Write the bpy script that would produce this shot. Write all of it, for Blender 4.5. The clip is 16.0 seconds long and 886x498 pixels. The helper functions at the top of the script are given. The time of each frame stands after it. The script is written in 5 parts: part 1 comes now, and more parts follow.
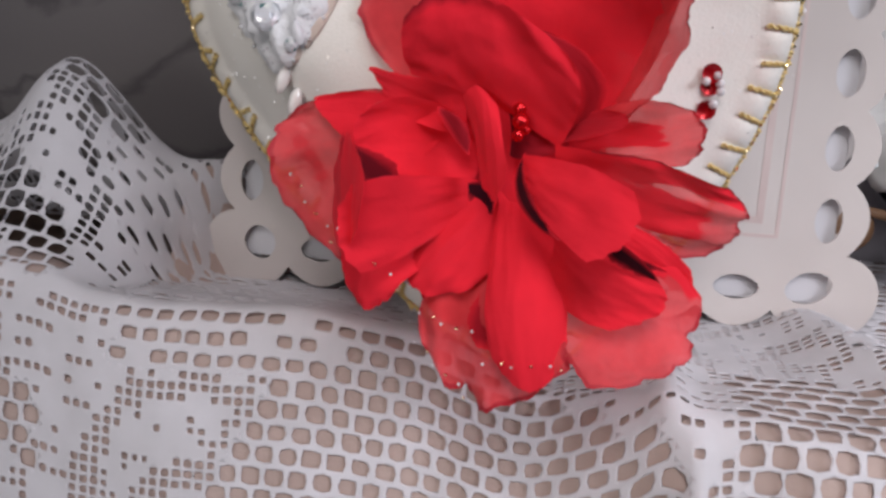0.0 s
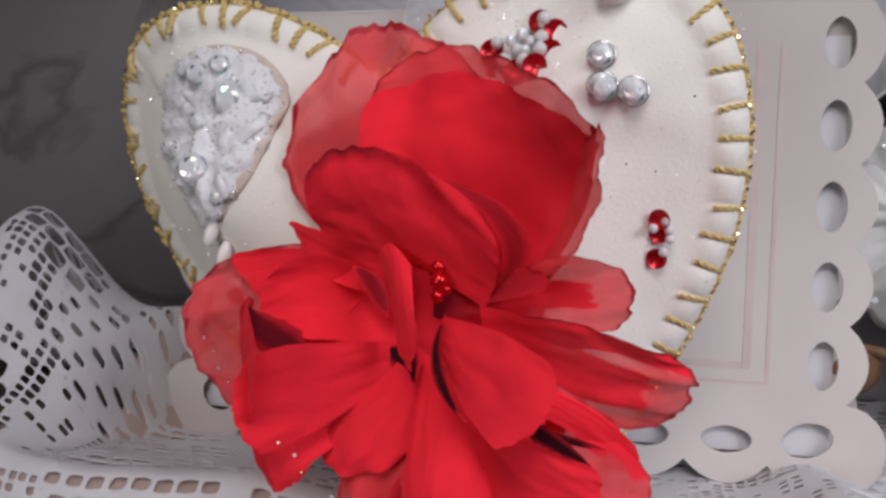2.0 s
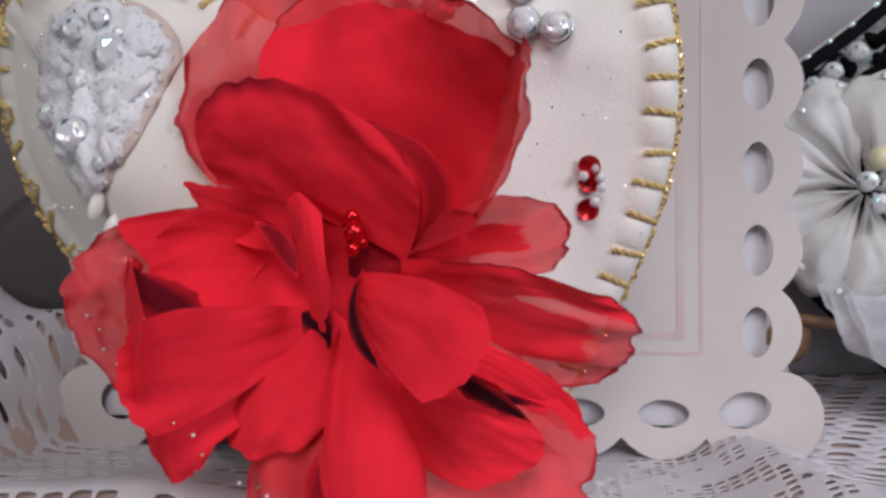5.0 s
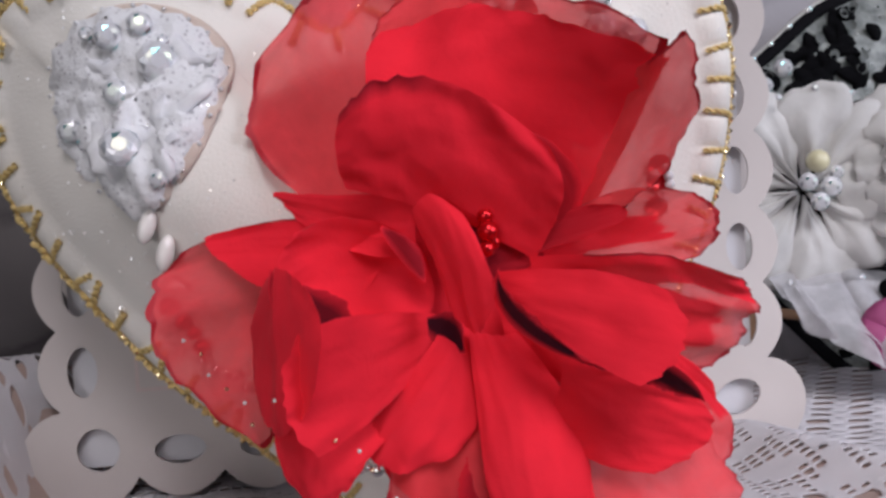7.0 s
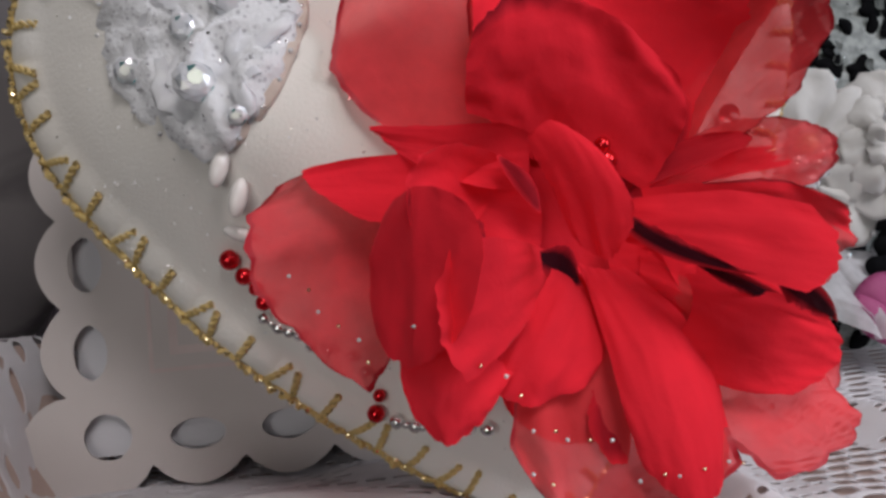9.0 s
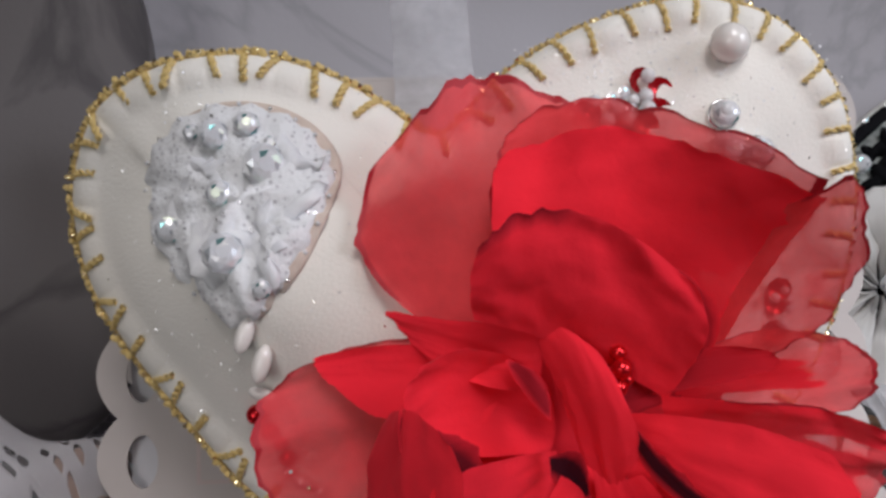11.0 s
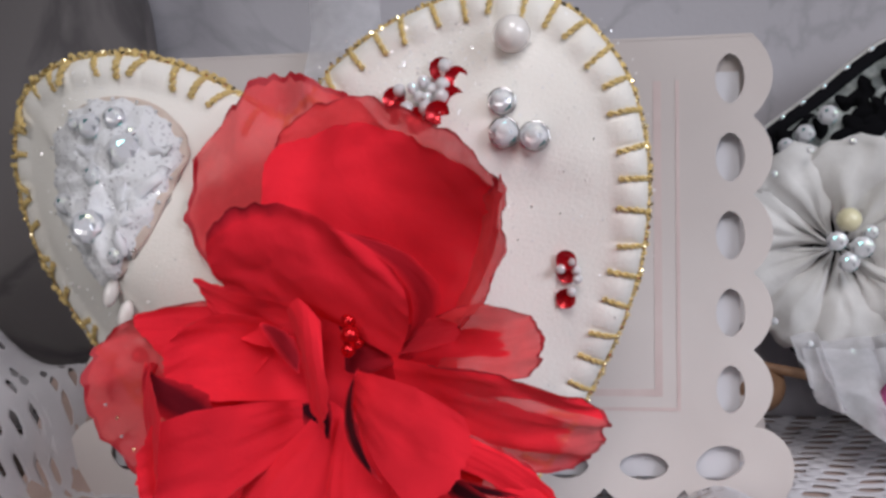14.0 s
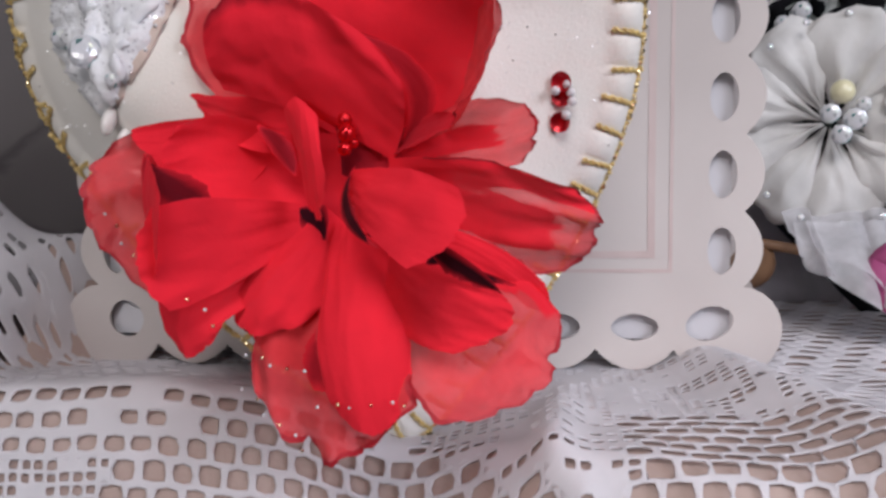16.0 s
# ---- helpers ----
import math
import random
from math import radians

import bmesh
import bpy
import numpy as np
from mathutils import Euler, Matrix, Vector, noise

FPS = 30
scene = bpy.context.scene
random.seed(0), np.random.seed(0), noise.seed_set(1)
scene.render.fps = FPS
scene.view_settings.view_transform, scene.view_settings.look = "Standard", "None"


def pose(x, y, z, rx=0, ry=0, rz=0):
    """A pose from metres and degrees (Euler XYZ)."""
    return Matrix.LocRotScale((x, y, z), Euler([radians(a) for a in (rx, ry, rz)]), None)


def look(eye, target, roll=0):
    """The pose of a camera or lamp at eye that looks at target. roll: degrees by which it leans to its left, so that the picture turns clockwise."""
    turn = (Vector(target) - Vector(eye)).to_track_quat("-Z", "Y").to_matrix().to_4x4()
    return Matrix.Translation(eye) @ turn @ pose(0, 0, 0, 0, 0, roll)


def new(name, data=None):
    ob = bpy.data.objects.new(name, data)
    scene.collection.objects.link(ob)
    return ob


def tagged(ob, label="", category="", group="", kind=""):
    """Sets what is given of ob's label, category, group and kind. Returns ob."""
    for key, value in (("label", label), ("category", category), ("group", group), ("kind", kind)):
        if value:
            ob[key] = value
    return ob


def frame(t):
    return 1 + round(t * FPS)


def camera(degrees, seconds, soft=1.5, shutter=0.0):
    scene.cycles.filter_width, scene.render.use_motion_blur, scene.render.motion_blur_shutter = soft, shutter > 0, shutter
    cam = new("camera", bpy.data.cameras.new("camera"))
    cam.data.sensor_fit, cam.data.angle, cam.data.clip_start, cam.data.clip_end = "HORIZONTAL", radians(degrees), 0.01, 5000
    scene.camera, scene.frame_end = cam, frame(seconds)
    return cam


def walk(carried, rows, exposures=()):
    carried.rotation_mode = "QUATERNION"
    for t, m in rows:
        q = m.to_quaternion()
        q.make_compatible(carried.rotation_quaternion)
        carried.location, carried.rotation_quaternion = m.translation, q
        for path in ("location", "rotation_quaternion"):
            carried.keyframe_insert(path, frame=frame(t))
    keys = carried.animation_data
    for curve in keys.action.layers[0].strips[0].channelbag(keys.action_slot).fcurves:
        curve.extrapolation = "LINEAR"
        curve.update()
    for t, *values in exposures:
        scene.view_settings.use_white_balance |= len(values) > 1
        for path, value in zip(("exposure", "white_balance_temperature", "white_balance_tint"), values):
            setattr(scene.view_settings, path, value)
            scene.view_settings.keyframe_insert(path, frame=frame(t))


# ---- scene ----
LEAN_BACK = -8.0
FRAME = pose(0, 0, 0.0205, LEAN_BACK)
cam = camera(57.57, 16.0, soft=3.0)
PATH = [
    (0, (0.08901, -0.19350, 0.03805), (-0.2476, 1.7290, -0.3986), 2.6),
    (0.5, (0.08736, -0.19228, 0.03898), (-0.2336, 1.7603, -0.2514), 2.2),
    (1, (0.08795, -0.18944, 0.04081), (-0.2257, 1.7751, -0.1643), 1.9),
    (1.5, (0.09576, -0.18334, 0.04305), (-0.2906, 1.7711, -0.1328), 1.4),
    (2, (0.10301, -0.17816, 0.04361), (-0.3376, 1.7666, -0.1106), 1.1),
    (2.5, (0.10921, -0.17406, 0.04623), (-0.3682, 1.7612, -0.1180), 0.9),
    (3, (0.11233, -0.17138, 0.04650), (-0.3573, 1.7652, -0.1240), 0.7),
    (3.5, (0.11412, -0.16929, 0.04430), (-0.3362, 1.7710, -0.1361), 0.2),
    (4, (0.11266, -0.16767, 0.04100), (-0.3005, 1.7808, -0.1405), -0.6),
    (4.2, (0.11111, -0.16754, 0.03894), (-0.2796, 1.7866, -0.1305), -0.8),
    (6.3, (0.07737, -0.16875, 0.03022), (0.1241, 1.7806, 0.0096), -2.3),
    (6.5, (0.07314, -0.16837, 0.03001), (0.1599, 1.7796, 0.0073), -3.0),
    (7, (0.06462, -0.16854, 0.03044), (0.2345, 1.7739, 0.0043), -3.7),
    (7.5, (0.05531, -0.16835, 0.02891), (0.3231, 1.7632, 0.0384), -4.0),
    (8, (0.04770, -0.16547, 0.02712), (0.3927, 1.7529, 0.0849), -4.1),
    (8.5, (0.04257, -0.16272, 0.02552), (0.4326, 1.7471, 0.0815), -4.3),
    (9, (0.03964, -0.16142, 0.02052), (0.4376, 1.7473, 0.0478), -4.2),
    (9.5, (0.03946, -0.16067, 0.02161), (0.4209, 1.7506, 0.0865), -4.0),
    (10, (0.04056, -0.16075, 0.03099), (0.3947, 1.7541, 0.1339), -3.5),
    (10.2, (0.04257, -0.15970, 0.03393), (0.3550, 1.7615, 0.1514), -2.8),
    (12.3, (0.07350, -0.17146, 0.04403), (-0.0004, 1.8269, 0.0084), -1.4),
    (12.5, (0.07808, -0.17349, 0.04343), (-0.0269, 1.8231, -0.0085), -1.2),
    (13, (0.08849, -0.17740, 0.04118), (-0.0745, 1.8139, -0.0482), -1.0),
    (13.5, (0.09633, -0.17746, 0.04070), (-0.1047, 1.8107, -0.0424), -0.9),
    (14, (0.10433, -0.17696, 0.04689), (-0.1415, 1.8059, -0.0424), -1.1),
    (14.5, (0.10843, -0.17572, 0.04654), (-0.1304, 1.8083, -0.0349), -0.5),
    (15, (0.11110, -0.17582, 0.04134), (-0.1400, 1.8046, -0.0801), -0.6),
    (15.5, (0.10986, -0.17781, 0.03112), (-0.1430, 1.8001, -0.1238), -0.8),
    (16, (0.10436, -0.17993, 0.02511), (-0.1307, 1.7978, -0.1577), -0.7),
]
EXPOSURES = [(0.0, -0.28, 6450, 10), (1.5, -0.38, 6450, 10), (4.2, -0.46, 6400, 10), (6.5, -0.30, 6250, 14), (8.0, -0.28, 6400, 10), (9.0, -0.44, 6480, 9), (10.0, -0.44, 6450, 9), (12.5, -0.28, 6400, 8), (14.5, -0.40, 6380, 10), (16.0, -0.25, 6380, 11)]
walk(cam, [(t, FRAME @ look(eye, target, roll)) for t, eye, target, roll in PATH], EXPOSURES)

# ---- light ----
world = bpy.data.worlds.new("room_light")
scene.world = world
world.use_nodes = True
world.node_tree.nodes["Background"].inputs[0].default_value = (0.80, 0.78, 0.80, 1)
world.node_tree.nodes["Background"].inputs[1].default_value = 0.16


def area_lamp(name, eye, target, size, watts, colour, spread):
    data = bpy.data.lights.new(name, "AREA")
    data.shape, data.size, data.size_y = "RECTANGLE", size[0], size[1]
    data.energy, data.color, data.spread = watts, colour, math.radians(spread)
    ob = new(name, data)
    ob.matrix_world = look(eye, target)
    return ob


area_lamp("window_light", (0.55, -0.37, 0.27), (0.14, -0.06, 0.01), (0.3, 0.3), 0.31, (0.88, 0.90, 1.0), 50)
area_lamp("side_lamp_light", (-0.20, -0.52, 0.12), (0.06, -0.05, 0.04), (0.3, 0.25), 0.074, (1.0, 0.97, 0.95), 40)
area_lamp("ceiling_lamp_light", (0.17, -0.57, 0.62), (0.145, -0.05, 0.02), (0.35, 0.35), 0.37, (1.0, 0.95, 0.96), 44)


# ---- materials ----
def material(name, colour, rough=0.7, metal=0.0, **more):
    m = bpy.data.materials.new(name)
    m.use_nodes = True
    b = m.node_tree.nodes["Principled BSDF"]
    b.inputs["Base Color"].default_value = (*colour, 1)
    b.inputs["Roughness"].default_value = rough
    b.inputs["Metallic"].default_value = metal
    for key, value in more.items():
        b.inputs[key.replace("_", " ")].default_value = value
    return m


def noise_node(m, scale, detail=4.0, kind="ShaderNodeTexNoise"):
    t = m.node_tree
    co = t.nodes.new("ShaderNodeTexCoord")
    n = t.nodes.new(kind)
    n.inputs["Scale"].default_value = scale
    if kind == "ShaderNodeTexNoise":
        n.inputs["Detail"].default_value = detail
    t.links.new(co.outputs["Object"], n.inputs["Vector"])
    return n


def ramp_node(m, src, stops):
    t = m.node_tree
    r = t.nodes.new("ShaderNodeValToRGB")
    while len(r.color_ramp.elements) < len(stops):
        r.color_ramp.elements.new(0.5)
    for e, (p, c) in zip(r.color_ramp.elements, stops):
        e.position, e.color = p, (*c, 1)
    t.links.new(src, r.inputs[0])
    return r


def mottle(m, scale, low, high, detail=4.0):
    """Two tones of the base colour, mixed by noise of that scale."""
    n = noise_node(m, scale, detail)
    r = ramp_node(m, n.outputs[0], [(0.3, low), (0.7, high)])
    m.node_tree.links.new(r.outputs[0], m.node_tree.nodes["Principled BSDF"].inputs["Base Color"])
    return m


def relief(m, scale, strength, distance=0.0004, detail=5.0, kind="ShaderNodeTexNoise"):
    n = noise_node(m, scale, detail, kind)
    b = m.node_tree.nodes.new("ShaderNodeBump")
    b.inputs["Strength"].default_value, b.inputs["Distance"].default_value = strength, distance
    m.node_tree.links.new(n.outputs[0], b.inputs["Height"])
    m.node_tree.links.new(b.outputs[0], m.node_tree.nodes["Principled BSDF"].inputs["Normal"])
    return m


def glitter(m, scale, cut, rough_to=0.08):
    """Sparse specks of low roughness and metal, as of glitter dust."""
    t = m.node_tree
    v = noise_node(m, scale, kind="ShaderNodeTexVoronoi")
    r = ramp_node(m, v.outputs["Color"], [(cut, (0, 0, 0)), (cut + 0.02, (1, 1, 1))])
    d = ramp_node(m, v.outputs["Distance"], [(0.2, (1, 1, 1)), (0.3, (0, 0, 0))])
    x = t.nodes.new("ShaderNodeMath")
    x.operation = "MULTIPLY"
    t.links.new(r.outputs[0], x.inputs[0])
    t.links.new(d.outputs[0], x.inputs[1])
    b = t.nodes["Principled BSDF"]
    t.links.new(x.outputs[0], b.inputs["Metallic"])
    mr = t.nodes.new("ShaderNodeMapRange")
    mr.inputs["To Min"].default_value, mr.inputs["To Max"].default_value = b.inputs["Roughness"].default_value, rough_to
    t.links.new(x.outputs[0], mr.inputs["Value"])
    t.links.new(mr.outputs[0], b.inputs["Roughness"])
    return m


def sheer(name, colour, through_colour, clear, weave=2600.0, glow=0.35):
    """Thin woven cloth: partly see-through, lit from both sides, with a fine weave and cloudy density."""
    m = bpy.data.materials.new(name)
    m.use_nodes = True
    t = m.node_tree
    t.nodes.remove(t.nodes["Principled BSDF"])
    out = t.nodes["Material Output"]
    n = noise_node(m, 90.0, 3.0)
    col = ramp_node(m, n.outputs[0], [(0.3, tuple(c * 0.82 for c in colour)), (0.7, colour)])
    dif = t.nodes.new("ShaderNodeBsdfPrincipled")
    dif.inputs["Roughness"].default_value = 0.85
    dif.inputs["Sheen Weight"].default_value = 0.12
    dif.inputs["Sheen Tint"].default_value = (1.0, 0.5, 0.52, 1)
    dif.inputs["Specular IOR Level"].default_value = 0.05
    t.links.new(col.outputs[0], dif.inputs["Base Color"])
    fine = noise_node(m, weave, 2.0)
    bump = t.nodes.new("ShaderNodeBump")
    bump.inputs["Strength"].default_value, bump.inputs["Distance"].default_value = 0.18, 0.00015
    t.links.new(fine.outputs[0], bump.inputs["Height"])
    wr = noise_node(m, 210.0, 4.0)
    wr.inputs["Distortion"].default_value = 0.6
    crease = t.nodes.new("ShaderNodeBump")
    crease.inputs["Strength"].default_value, crease.inputs["Distance"].default_value = 0.22, 0.0014
    t.links.new(wr.outputs[0], crease.inputs["Height"])
    t.links.new(bump.outputs[0], crease.inputs["Normal"])
    t.links.new(crease.outputs[0], dif.inputs["Normal"])
    tl = t.nodes.new("ShaderNodeBsdfTranslucent")
    t.links.new(col.outputs[0], tl.inputs["Color"])
    body = t.nodes.new("ShaderNodeMixShader")
    body.inputs[0].default_value = glow
    t.links.new(dif.outputs[0], body.inputs[1])
    t.links.new(tl.outputs[0], body.inputs[2])
    tr = t.nodes.new("ShaderNodeBsdfTransparent")
    tr.inputs[0].default_value = (*through_colour, 1)
    cloud = noise_node(m, 160.0, 5.0)
    rng = t.nodes.new("ShaderNodeMapRange")
    rng.inputs["From Min"].default_value, rng.inputs["From Max"].default_value = 0.3, 0.7
    rng.inputs["To Min"].default_value, rng.inputs["To Max"].default_value = clear * 0.6, clear * 1.4
    t.links.new(cloud.outputs[0], rng.inputs["Value"])
    mix = t.nodes.new("ShaderNodeMixShader")
    t.links.new(rng.outputs[0], mix.inputs[0])
    t.links.new(body.outputs[0], mix.inputs[1])
    t.links.new(tr.outputs[0], mix.inputs[2])
    t.links.new(mix.outputs[0], out.inputs[0])
    return m




def petal_cloth(name, single, doubled, dye_shade):
    """Red organza whose density follows the number of layers: sheer where single, nearly opaque where doubled, black
    where dyeing and painted shade darken it.
    """
    m = sheer(name, doubled, (1.0, 0.44, 0.45), 0.4, weave=3000.0, glow=0.12)
    t = m.node_tree
    lay = t.nodes.new("ShaderNodeAttribute")
    lay.attribute_name = "layers"
    rough = noise_node(m, 420.0, 4.0)
    add = t.nodes.new("ShaderNodeMath")
    add.operation = "MULTIPLY_ADD"
    add.inputs[1].default_value = 0.30
    t.links.new(rough.outputs[0], add.inputs[0])
    t.links.new(lay.outputs["Fac"], add.inputs[2])
    step = t.nodes.new("ShaderNodeMapRange")
    step.interpolation_type = "SMOOTHSTEP"
    step.inputs["From Min"].default_value, step.inputs["From Max"].default_value = 0.46, 0.84
    t.links.new(add.outputs[0], step.inputs["Value"])
    # colour: one layer is paler, two are deep red, and dyeing and painted shade are black
    col = t.nodes.new("ShaderNodeMix")
    col.data_type = "RGBA"
    col.inputs["A"].default_value, col.inputs["B"].default_value = (*single, 1), (*doubled, 1)
    t.links.new(step.outputs[0], col.inputs["Factor"])
    tone = noise_node(m, 75.0, 4.0)
    tone_ramp = ramp_node(m, tone.outputs[0], [(0.3, (0.80, 0.78, 0.80)), (0.7, (1.0, 1.0, 1.0))])
    mul = t.nodes.new("ShaderNodeMix")
    mul.data_type, mul.blend_type = "RGBA", "MULTIPLY"
    mul.inputs["Factor"].default_value = 1.0
    t.links.new(col.outputs["Result"], mul.inputs["A"])
    t.links.new(tone_ramp.outputs[0], mul.inputs["B"])
    dye_shade_run = t.nodes.new("ShaderNodeAttribute")
    dye_shade_run.attribute_name = "dye_shade"
    dye_shade_mix = t.nodes.new("ShaderNodeMix")
    dye_shade_mix.data_type = "RGBA"
    dye_shade_mix.inputs["B"].default_value = (*dye_shade, 1)
    t.links.new(dye_shade_run.outputs["Fac"], dye_shade_mix.inputs["Factor"])
    t.links.new(mul.outputs["Result"], dye_shade_mix.inputs["A"])
    for n in t.nodes:
        if n.type == "BSDF_PRINCIPLED":
            t.links.new(dye_shade_mix.outputs["Result"], n.inputs["Base Color"])
            n.inputs["Sheen Weight"].default_value = 0.05
        if n.type == "BSDF_TRANSLUCENT":
            t.links.new(dye_shade_mix.outputs["Result"], n.inputs["Color"])
    # clear share: cloudy where single, almost none where doubled
    cover = t.nodes.new("ShaderNodeMapRange")
    cover.inputs["To Min"].default_value, cover.inputs["To Max"].default_value = 1.0, 0.05
    t.links.new(step.outputs[0], cover.inputs["Value"])
    mix = t.nodes["Material Output"].inputs[0].links[0].from_node
    cloud = mix.inputs[0].links[0].from_node
    cloud.inputs["To Min"].default_value, cloud.inputs["To Max"].default_value = 0.16, 0.44
    share = t.nodes.new("ShaderNodeMath")
    share.operation = "MULTIPLY"
    t.links.new(cloud.outputs[0], share.inputs[0])
    t.links.new(cover.outputs[0], share.inputs[1])
    t.links.new(share.outputs[0], mix.inputs[0])
    return m


RED = (0.91, 0.026, 0.047)
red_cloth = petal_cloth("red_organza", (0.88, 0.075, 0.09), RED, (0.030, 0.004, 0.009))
organza, organza_mid, organza_dense = 0.0, 0.6, 1.0
hem_red = material("singed_red_hem", (0.42, 0.008, 0.020), 0.6)
felt = glitter(relief(mottle(material("ivory_felt", (0.8, 0.77, 0.7), 0.85), 20, (0.77, 0.73, 0.675), (0.88, 0.86, 0.82)), 1900, 0.45, 0.0002), 1400, 0.90)
card_paper = relief(mottle(material("ivory_card", (0.8, 0.77, 0.73), 0.55), 14, (0.49, 0.435, 0.415), (0.62, 0.57, 0.55)), 700, 0.12, 0.0002)
liner_paper = relief(mottle(material("white_liner_paper", (0.8, 0.79, 0.79), 0.6), 30, (0.55, 0.54, 0.57), (0.63, 0.62, 0.65)), 700, 0.12, 0.0002)
lace_cotton = relief(mottle(material("white_cotton_lace", (0.8, 0.78, 0.78), 0.9), 80, (0.74, 0.72, 0.75), (0.86, 0.84, 0.88)), 3000, 0.5, 0.0002)


def gauze(m, share):
    """Lets part of what lies behind show between the fine threads."""
    t = m.node_tree
    clear = t.nodes.new("ShaderNodeBsdfTransparent")
    mix = t.nodes.new("ShaderNodeMixShader")
    mix.inputs[0].default_value = share
    t.links.new(t.nodes["Principled BSDF"].outputs[0], mix.inputs[1])
    t.links.new(clear.outputs[0], mix.inputs[2])
    t.links.new(mix.outputs[0], t.nodes["Material Output"].inputs[0])
    return m


lace_cotton = gauze(lace_cotton, 0.36)
gold = glitter(relief(material("gold_thread", (0.74, 0.55, 0.22), 0.38, 0.75), 2200, 1.0, 0.0006), 1300, 0.5, 0.12)
gold_tinsel = material("polished_gold_tinsel", (1.0, 0.86, 0.55), 0.14, 1.0)
silver_glitter = material("silver_glitter", (0.96, 0.96, 0.98), 0.14, 0.15)
pearl_white = material("white_pearl", (0.82, 0.78, 0.75), 0.22, 0.0, Coat_Weight=0.6, Coat_Roughness=0.08)
pearl_cream = material("cream_pearl", (0.72, 0.68, 0.45), 0.2, 0.0, Coat_Weight=0.6, Coat_Roughness=0.08)
crystal = material("clear_crystal", (0.95, 0.96, 1.0), 0.02, 0.0, Transmission_Weight=0.4, IOR=1.56, Thin_Film_Thickness=420.0, Thin_Film_IOR=1.7)
bead_clear = material("milky_bead", (0.85, 0.85, 0.87), 0.1, 0.0, Transmission_Weight=0.35)
bead_red = material("red_metal_bead", (0.62, 0.010, 0.018), 0.16, 0.7)
bead_silver = material("silver_bead", (0.78, 0.77, 0.76), 0.18, 0.95)
sequin_red = material("red_sequin", (0.45, 0.008, 0.016), 0.25, 0.5)
applique_lace = glitter(relief(mottle(material("white_glitter_lace", (0.7, 0.7, 0.72), 0.5), 220, (0.56, 0.56, 0.59), (0.74, 0.74, 0.76)), 900, 0.8, 0.0005), 900, 0.80)
_v = noise_node(applique_lace, 980.0, kind="ShaderNodeTexVoronoi")
_h = ramp_node(applique_lace, _v.outputs["Distance"], [(0.14, (0.46, 0.45, 0.48)), (0.36, (0.74, 0.74, 0.76))])
applique_lace.node_tree.links.new(_h.outputs[0], applique_lace.node_tree.nodes["Principled BSDF"].inputs["Base Color"])
puff_lace = glitter(relief(mottle(material("white_lace_puff", (0.75, 0.75, 0.77), 0.6), 400, (0.62, 0.62, 0.655), (0.78, 0.78, 0.80)), 1500, 0.3, 0.0002), 900, 0.85)
table_wood = relief(mottle(material("brown_table", (0.25, 0.16, 0.12), 0.5), 30, (0.10, 0.065, 0.05), (0.17, 0.115, 0.09)), 200, 0.2)
tulle = sheer("white_tulle", (0.82, 0.82, 0.85), (1, 1, 1), 0.35)
ribbon_organza = sheer("white_organza_ribbon", (0.80, 0.80, 0.84), (1, 1, 1), 0.45)
white_satin = sheer("white_chiffon", (0.93, 0.925, 0.91), (0.95, 0.94, 0.92), 0.08, glow=0.25)
black_lace = relief(material("black_lace", (0.006, 0.006, 0.008), 0.85, Specular_IOR_Level=0.12), 900, 0.8, 0.0006)
black_sequin = material("black_sequin", (0.012, 0.014, 0.016), 0.18, 0.3)
green_sequin = glitter(relief(mottle(material("clear_sequin", (0.14, 0.16, 0.155), 0.4), 260, (0.10, 0.12, 0.115), (0.42, 0.45, 0.44)), 700, 0.8, 0.0006), 700, 0.75)
magenta = relief(mottle(material("magenta_cloth", (0.5, 0.05, 0.22), 0.7), 120, (0.28, 0.04, 0.14), (0.42, 0.09, 0.22)), 900, 0.3)
stick_wood = relief(mottle(material("brown_wood_stick", (0.2, 0.1, 0.05), 0.6), 150, (0.16, 0.08, 0.04), (0.27, 0.15, 0.08)), 400, 0.3)
plaster = relief(mottle(material("white_plaster", (0.78, 0.76, 0.74), 0.9), 3, (0.74, 0.72, 0.70), (0.80, 0.78, 0.76)), 60, 0.1)

backdrop_cloth = relief(material("marbled_white_cloth", (0.5, 0.49, 0.52), 0.85), 500, 0.2)
_n = noise_node(backdrop_cloth, 9.0, 9.0)
_n.inputs["Distortion"].default_value = 1.4
_r = ramp_node(backdrop_cloth, _n.outputs[0], [(0.0, (0.52, 0.505, 0.54)), (0.47, (0.49, 0.475, 0.51)), (0.5, (0.41, 0.40, 0.43)), (0.53, (0.49, 0.475, 0.51)), (1.0, (0.57, 0.555, 0.60))])
backdrop_cloth.node_tree.links.new(_r.outputs[0], backdrop_cloth.node_tree.nodes["Principled BSDF"].inputs["Base Color"])


# ---- building helpers (millimetres in the leaning frame of the card) ----
MM = FRAME @ Matrix.Scale(0.001, 4)


def K(x, y, z):
    return MM @ Vector((x, y, z))


def holder(name, at, label, category, group=""):
    e = new(name)
    e.location = at
    e.empty_display_size = 0.005
    return tagged(e, label, category, group)


def link_to(o, parent):
    o.parent = parent
    if parent is not None and parent.data is None:
        o.matrix_parent_inverse = Matrix.Translation(-parent.location)


